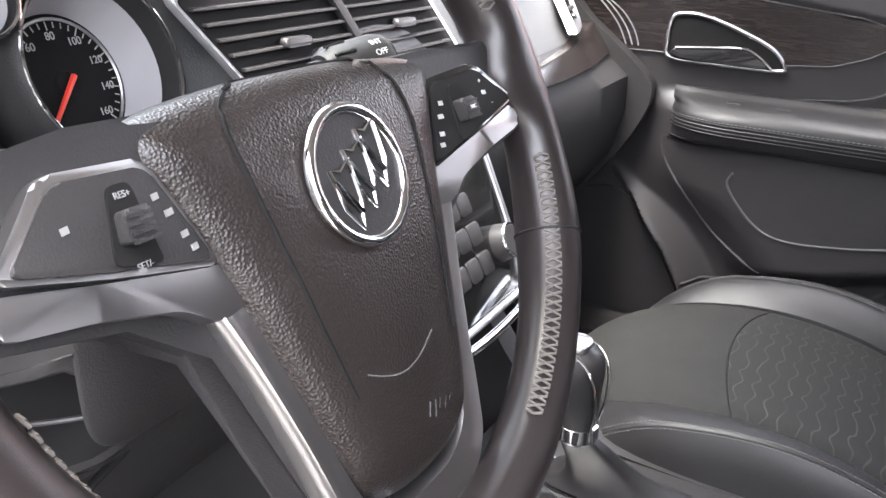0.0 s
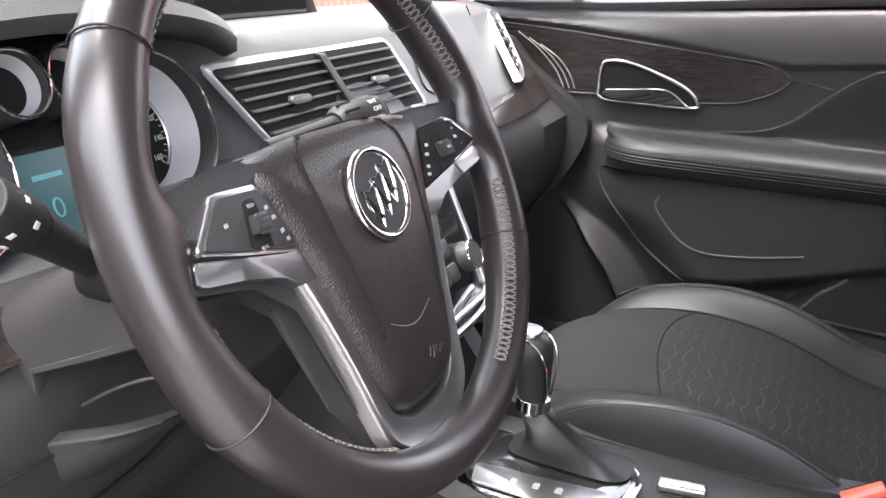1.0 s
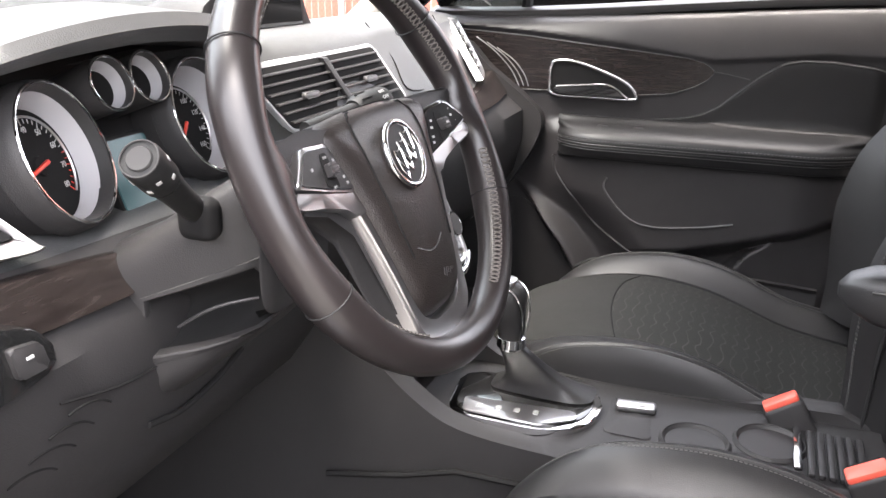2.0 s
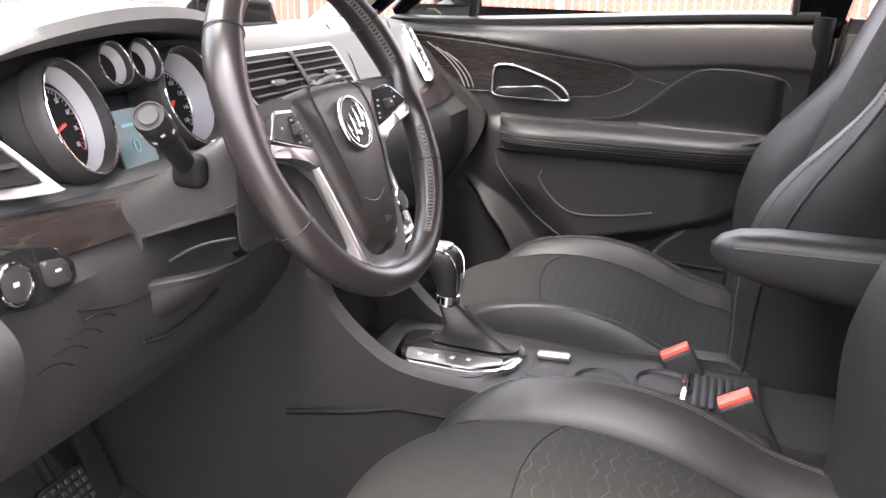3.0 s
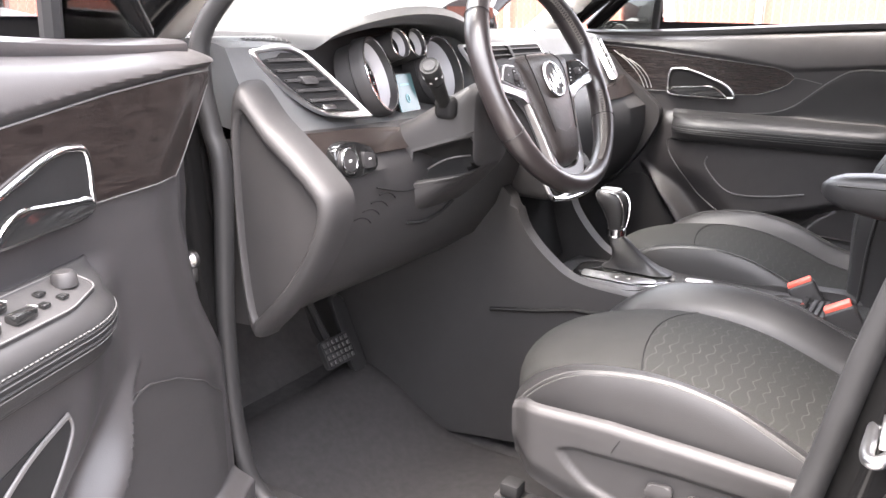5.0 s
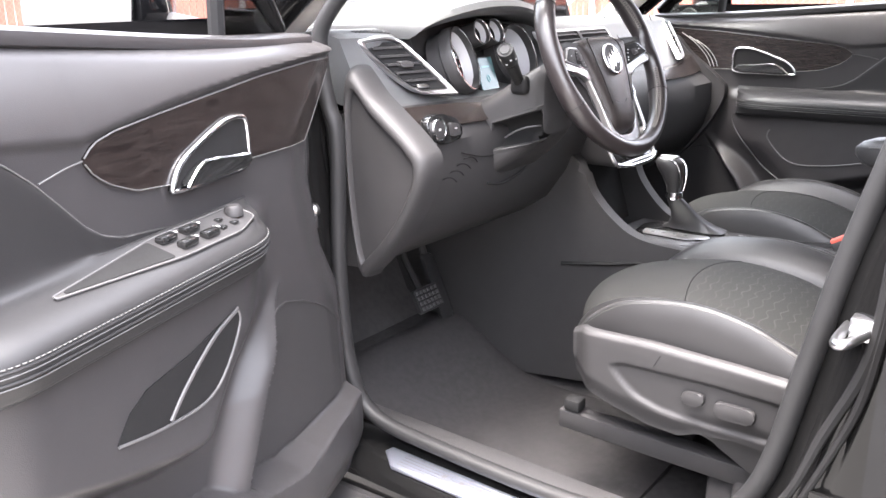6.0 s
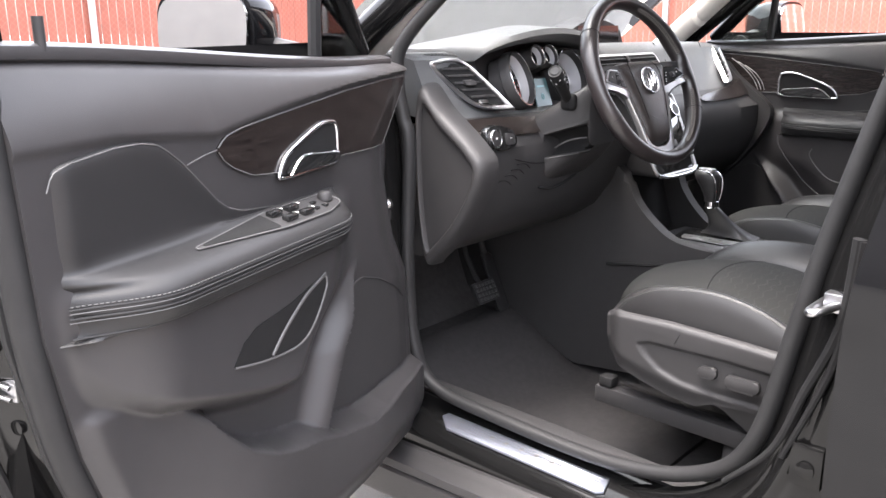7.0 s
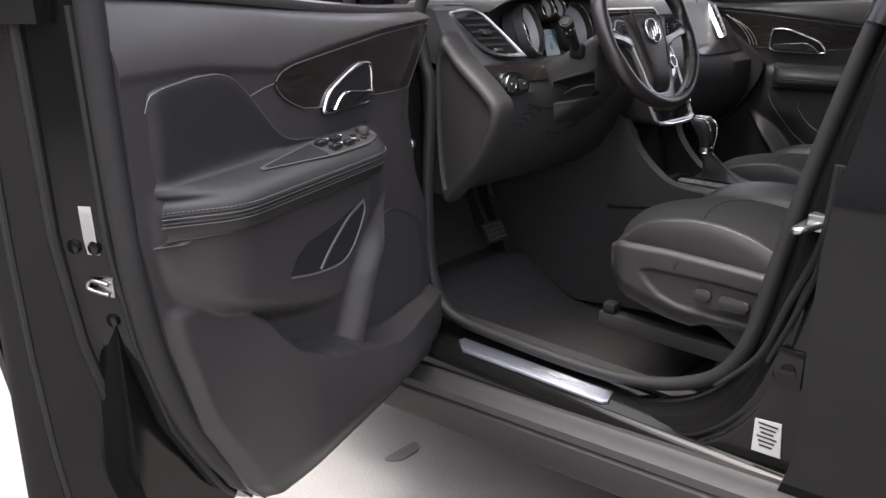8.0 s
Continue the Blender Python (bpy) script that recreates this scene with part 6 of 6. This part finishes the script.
        part("spoke_trim", loft(rings), SILVER, w, "satin silver spoke trim", 50)
        # switch pod
        lift = lambda u, v, a: wheel_point(u, v, a + 0.12 * max(0.0, abs(u) - 0.066) + 0.001)
        pod = rounded([(s * 0.083, 0.023), (s * 0.122, 0.025), (s * 0.147, 0.001), (s * 0.112, -0.0085), (s * 0.067, -0.0185)], 0.005)
        pl = part("switch_pod", slab(pod, lift, -0.014, 0.002, 0.002), SILVER if s < 0 else PIANO, w, "control switch pod")
        inner = [Vector((s * 0.102 + (q.x - s * 0.102) * 0.89, 0.003 + (q.y - 0.003) * 0.86)) for q in pod]
        part("pod_face", slab(inner, lift, 0.0, 0.0035, 0.001), BLACK_PLASTIC if s < 0 else DARK, pl)
        part("rocker_bed", slab(rounded([(s * 0.094, 0.017), (s * 0.103, 0.017), (s * 0.110, -0.006), (s * 0.092, -0.010)], 0.003), lift, 0.003, 0.0045), DARK, pl)
        part("rocker", slab(rounded([(s * 0.0935, 0.009), (s * 0.104, 0.009), (s * 0.106, -0.001), (s * 0.095, -0.002)], 0.002), lift, 0.003, 0.010, 0.0015), GREY_PLASTIC, pl)
        for i in range(4):
            part("rocker_rib", slab([(s * 0.0945, 0.0072 - 0.0026 * i), (s * 0.1045, 0.0072 - 0.0026 * i), (s * 0.1047, 0.0060 - 0.0026 * i), (s * 0.0947, 0.0060 - 0.0026 * i)], lift, 0.0095, 0.0108), BLACK_PLASTIC, pl, smooth=0)
        ink = WHITE_PRINT if s > 0 else GREY_PRINT
        words = (("SRC", 0.0995, 0.0035, 0.0026), ("+", 0.119, 0.0145, 0.0034), ("-", 0.124, 0.0025, 0.0034)) if s > 0 else (("RES+", -0.0985, 0.0135, 0.0030), ("SET/-", -0.1000, -0.0085, 0.0030))
        for body, x, y, size in words:
            bm = lettering(body, size)
            for v in bm.verts:
                v.co = lift(x + v.co.x, y + v.co.y, (0.0112 if body == "SRC" else 0.0048) + v.co.z)
            part("lettering", bm, ink, pl, smooth=0)
        for x, y, w2 in ((0.086, 0.010, 0.0022), (0.083, 0.004, 0.0028), (0.080, -0.004, 0.0024), (0.078, -0.009, 0.0024), (0.121, 0.0085, 0.0022)):
            part("mark", slab([(s * (x - 0.6 * w2), y - 0.0009), (s * (x + 0.6 * w2), y - 0.0012), (s * (x + 0.6 * w2), y + 0.0009), (s * (x - 0.6 * w2), y + 0.0012)], lift, 0.0035, 0.0041), ink, pl, smooth=0)


# ---------- centre stack and console ----------
def centre_stack():
    c = thing("centre_stack", (0, 0.2, 0.85), "centre stack with silver frame, knobs and black buttons", "centre stack")
    loc = lambda u, v, a: (u, 0.105 + (v - 0.85) * 0.52 - a, v)
    o = rounded([(-0.125, 1.045), (0.125, 1.045), (0.105, 0.855), (-0.105, 0.855)], 0.02)
    part("body", slab(o, loc, -0.10, 0.0, 0.006), BLACK_PLASTIC, c)
    part("face", slab([Vector((q.x * 0.90, 0.95 + (q.y - 0.95) * 0.92)) for q in o], loc, -0.002, 0.004, 0.002), PIANO, c)
    part("frame", sweep([loc(q.x * 0.95, 0.95 + (q.y - 0.95) * 0.97, 0.002) for q in o], 0.0045, True, 10), SILVER, c, "satin silver frame")
    for x in (-0.075, 0.075):
        for z in (0.905, 1.0):
            m = axes(loc(x, z, 0.004), (1, 0, 0), (0, 0.46, 0.89), (0, -0.89, 0.46))
            part("knob", lathe([(0.0, 0.016), (0.015, 0.016), (0.017, 0.013), (0.019, 0.0), (0.0, 0.0)], m, 24), BLACK_PLASTIC, c, "round black knob with a chrome ring")
            part("knob_ring", sweep([m @ Vector((0.0165 * math.cos(q), 0.0165 * math.sin(q), 0.0145)) for q in (2 * math.pi * i / 28 for i in range(28))], 0.0014, True, 6), CHROME, c)
    for r in range(5):
        for k in range(4):
            part("button", slab(rounded([(-0.045 + 0.024 * k, 0.89 + 0.026 * r), (-0.024 + 0.024 * k, 0.89 + 0.026 * r), (-0.024 + 0.024 * k, 0.908 + 0.026 * r), (-0.045 + 0.024 * k, 0.908 + 0.026 * r)], 0.003), loc, 0.003, 0.006, 0.001), BLACK_PLASTIC, c)
    part("lower_lip", sweep(curve_points([loc(-0.10, 0.862, 0.006), loc(-0.05, 0.856, 0.016), loc(0.05, 0.856, 0.016), loc(0.10, 0.862, 0.006)], False), 0.0045, n=10), CHROME, c, "bright chrome lower lip")


def console():
    c = thing("centre_console", (0, 0, 0.36), "dark plastic centre console between the seats", "console")
    # flanks sweep down from the dashboard to the tunnel
    for s in (-1, 1):
        o = curve_points([(0.24, 0.90), (0.175, 0.865), (0.145, 0.80), (0.095, 0.745), (0.04, 0.712), (-0.05, 0.702), (-0.20, 0.702), (-0.44, 0.712), (-0.47, 0.62), (-0.47, 0.42), (0.10, 0.36), (0.50, 0.36), (0.68, 0.45), (0.66, 0.72), (0.40, 0.88)], True, 5)
        part("flank", slab(o, lambda u, v, a: (s * (a + 0.02 * smooth01(0.70, 0.45, v) + 0.07 * smooth01(0.0, 0.45, u)), u, v), 0.085, 0.118, 0.012, 3), BLACK_PLASTIC, c, "smooth charcoal flank")
        part("flank_seam", sweep(curve_points([(s * 0.140, 0.20, 0.85), (s * 0.133, 0.13, 0.75), (s * 0.130, 0.09, 0.66), (s * 0.130, 0.075, 0.63)], False), 0.0015, n=5), DARK, c)
        part("flank_groove", sweep([(s * 0.164, 0.20, 0.637), (s * 0.146, 0.10, 0.648), (s * 0.128, 0.038, 0.657), (s * 0.124, -0.2, 0.660)], 0.004, n=6), DARK, c)
    part("deck", sheet(lambda u, v: (-0.09 + 0.18 * u, 0.12 - 0.57 * v, 0.700 + 0.004 * math.sin(math.pi * u)), 6, 24, 0.02), BLACK_PLASTIC, c)
    part("pocket_back", slab([(-0.09, 0.70), (0.09, 0.70), (0.09, 0.87), (-0.09, 0.87)], lambda u, v, a: (u, a + 0.3 * (v - 0.7), v), 0.16, 0.18), DARK, c)
    part("tunnel", rbox((0, 0.25, 0.50), (0.24, 0.9, 0.34), 0.04), CARPET, c)
    for x in (-0.047, 0.03):
        m = pose(x * 0.4 - 0.01, -0.235 - 0.085 * (x > 0), 0.705)
        r = part("cup_holder", lathe([(0.030, -0.02), (0.036, 0.0), (0.040, 0.003), (0.043, 0.0), (0.043, -0.02)], m, 28), BLACK_PLASTIC, c)
        part("cup_ring", sweep([m @ Vector((0.0395 * math.cos(q), 0.0395 * math.sin(q), 0.003)) for q in (2 * math.pi * i / 32 for i in range(32))], 0.0012, True, 6), BLACK_PLASTIC, r)
    for i in range(6):
        part("tambour_slat", rbox((-0.01, -0.365 - 0.011 * i, 0.709), (0.10, 0.008, 0.006), 0.002), BLACK_PLASTIC, c)
    part("tambour_handle", rbox((-0.01, -0.350, 0.712), (0.10, 0.010, 0.008), 0.003), CHROME, c)
    part("brake_switch", rbox((0.022, -0.156, 0.7095), (0.018, 0.052, 0.011), 0.004, 3, Matrix.Rotation(radians(8), 3, "Z")), SILVER, c, "silver parking brake switch")
    part("rear_box", loft([[(0.088 * (1 - k) * c, y, 0.36 if b else 0.690 - 0.02 * e) for c, b in ((-1, 1), (1, 1), (1, 0), (-1, 0))] for y, e, k in ((-0.43, 0.0, 0.0), (-0.60, 0.2, 0.02), (-0.84, 0.6, 0.05))]), BLACK_PLASTIC, c, "plain charcoal rear of the console")
    part("brake_plate", slab(rounded([(-0.045, -0.185), (0.05, -0.175), (0.05, -0.122), (-0.045, -0.125)], 0.01), across_z, 0.700, 0.7045, 0.002), BLACK_PLASTIC, c)


def shifter():
    g = thing("gear_selector", (-0.02, -0.01, 0.705), "gear lever with gaiter on a chrome gate plate", "gear lever")
    o = rounded([(-0.085, 0.07), (0.035, 0.085), (0.045, -0.09), (0.015, -0.118), (-0.05, -0.112), (-0.085, -0.06)], 0.03, 5)
    fr = part("gate_plate", slab(o, across_z, 0.700, 0.712, 0.004), CHROME, g, "polished chrome gate rim")
    part("gate_inlay", slab([Vector((-0.02 + (q.x + 0.02) * 0.86, -0.015 + (q.y + 0.015) * 0.90)) for q in o], across_z, 0.711, 0.7145, 0.001), PIANO, fr, "gloss black gate inlay")
    sel = part("gear_display", slab(rounded([(-0.078, 0.048), (-0.044, 0.056), (-0.032, -0.088), (-0.050, -0.094), (-0.078, -0.052)], 0.006), across_z, 0.714, 0.7165, 0.001), SILVER, fr, "satin silver gear position strip")
    for i in range(4):
        part("gate_letter", rbox((-0.062 + 0.003 * i, 0.030 - 0.024 * i, 0.7167), (0.010, 0.007, 0.0008), 0.0002, 1), GREY_PRINT, sel)
    rings = []
    for t in (0, 0.12, 0.3, 0.55, 0.8, 1.0):
        w = 1 - 0.62 * t ** 0.7
        cx, cy = 0.016 - 0.042 * t, -0.034 + 0.034 * t
        rings.append([(cx + (0.022 + 0.010 * (1 - t) ** 4) * w * math.copysign(abs(math.cos(q)) ** 0.5, math.cos(q)) * (1 + 0.04 * math.sin(4 * q + 5 * t)), cy + (0.046 + 0.024 * (1 - t) ** 4) * w * math.copysign(abs(math.sin(q)) ** 0.5, math.sin(q)), 0.717 + 0.073 * t) for q in (2 * math.pi * k / 32 for k in range(32))])
    part("gaiter", loft(rings), LEATHER, g, "black leather gaiter", 60)
    part("collar", lathe([(0.016, 0.0), (0.019, 0.004), (0.018, 0.016), (0.014, 0.018)], pose(-0.026, 0.001, 0.788), 24), CHROME, g)
    rings = []
    for z, cy, rx, ry in ((0.815, 0.001, 0.013, 0.015), (0.83, 0.001, 0.015, 0.018), (0.85, 0.006, 0.018, 0.023), (0.868, 0.012, 0.021, 0.030), (0.880, 0.015, 0.021, 0.032), (0.888, 0.016, 0.017, 0.027), (0.892, 0.016, 0.009, 0.016), (0.893, 0.016, 0.001, 0.002)):
        rings.append([(-0.030 + rx * math.cos(q), cy + ry * math.sin(q), z - 0.012) for q in (2 * math.pi * k / 28 for k in range(28))])
    kn = part("knob", loft(rings), LEATHER, g, "black leather knob", 60)
    for s in (-1, 1):
        part("knob_trim", sweep(curve_points([(-0.030 + s * 0.012, -0.015, 0.806), (-0.030 + s * 0.016, -0.018, 0.833), (-0.030 + s * 0.0195, -0.014, 0.860), (-0.030 + s * 0.0185, 0.0, 0.875), (-0.030 + s * 0.014, 0.028, 0.877)], False), 0.0014, n=8), CHROME, kn)
    part("knob_cap", slab(rounded([(-0.044, -0.004), (-0.016, -0.004), (-0.018, 0.036), (-0.042, 0.036)], 0.01), across_z, 0.875, 0.8825, 0.002), SILVER, kn)


def buckle(x, y, z, turn):
    b = thing("seat_belt_buckle", (x, y, z - 0.10), "black seat belt buckle with red release button", "seat belt buckle", "seat belt buckles")
    r = Euler((radians(-30), radians(turn), radians(8))).to_matrix()
    o = Vector((x, y, z))
    part("body", rbox(o + r @ Vector((0, 0, -0.05)), (0.026, 0.050, 0.105), 0.006, 3, r), BLACK_PLASTIC, b)
    part("button", rbox(o + r @ Vector((0, 0, 0.004)), (0.021, 0.044, 0.010), 0.003, 2, r), RED_BUTTON, b)
    part("slot", rbox(o + r @ Vector((0.011, 0, 0.0055)), (0.004, 0.036, 0.006), 0.001, 1, r), DARK, b)
    part("strap", rbox(o + r @ Vector((0, 0, -0.13)), (0.010, 0.040, 0.07), 0.003, 2, r), BLACK_PLASTIC, b)


def pedals():
    p = thing("brake_pedal", (-0.36, 0.45, 0.40), "brake pedal with ribbed black rubber pad", "pedal")
    m = axes((-0.362, 0.432, 0.560), (1, 0, 0), (0, 0.5, 0.866), (0, -0.866, 0.5))
    f = lambda u, v, a: m @ Vector((u, v, a))
    part("pad", slab(rounded([(-0.042, -0.028), (0.042, -0.028), (0.040, 0.028), (-0.040, 0.028)], 0.008), f, -0.006, 0.006, 0.002), RUBBER, p)
    for i in range(6):
        for j in range(4):
            part("stud", rbox(f(-0.032 + 0.0128 * i, -0.019 + 0.0126 * j, 0.007), (0.008, 0.008, 0.004), 0.001, 1, m.to_3x3()), GREY_PLASTIC, p)
    part("arm", sweep([f(0, 0, -0.01), (-0.36, 0.50, 0.64), (-0.36, 0.54, 0.78)], 0.008, n=8), DARK, p)
    q = thing("accelerator_pedal", (-0.25, 0.47, 0.40), "long black accelerator pedal", "pedal")
    part("pad", slab(rounded([(-0.268, 0.47), (-0.222, 0.47), (-0.225, 0.62), (-0.262, 0.62)], 0.012), lambda u, v, a: (u, 0.40 + 0.45 * (v - 0.47) + a + 0.06, v), 0.0, 0.014, 0.004), RUBBER, q)
    part("arm", sweep([(-0.245, 0.53, 0.60), (-0.245, 0.58, 0.74)], 0.009, n=8), BLACK_PLASTIC, q)


dashboard()
side_vent(-1)
side_vent(1)
centre_vent()
gauges()
light_switch()
column()
steering_wheel()
centre_stack()
console()
shifter()
buckle(0.064, -0.331, 0.728, 4)
buckle(-0.094, -0.414, 0.745, -4)
pedals()
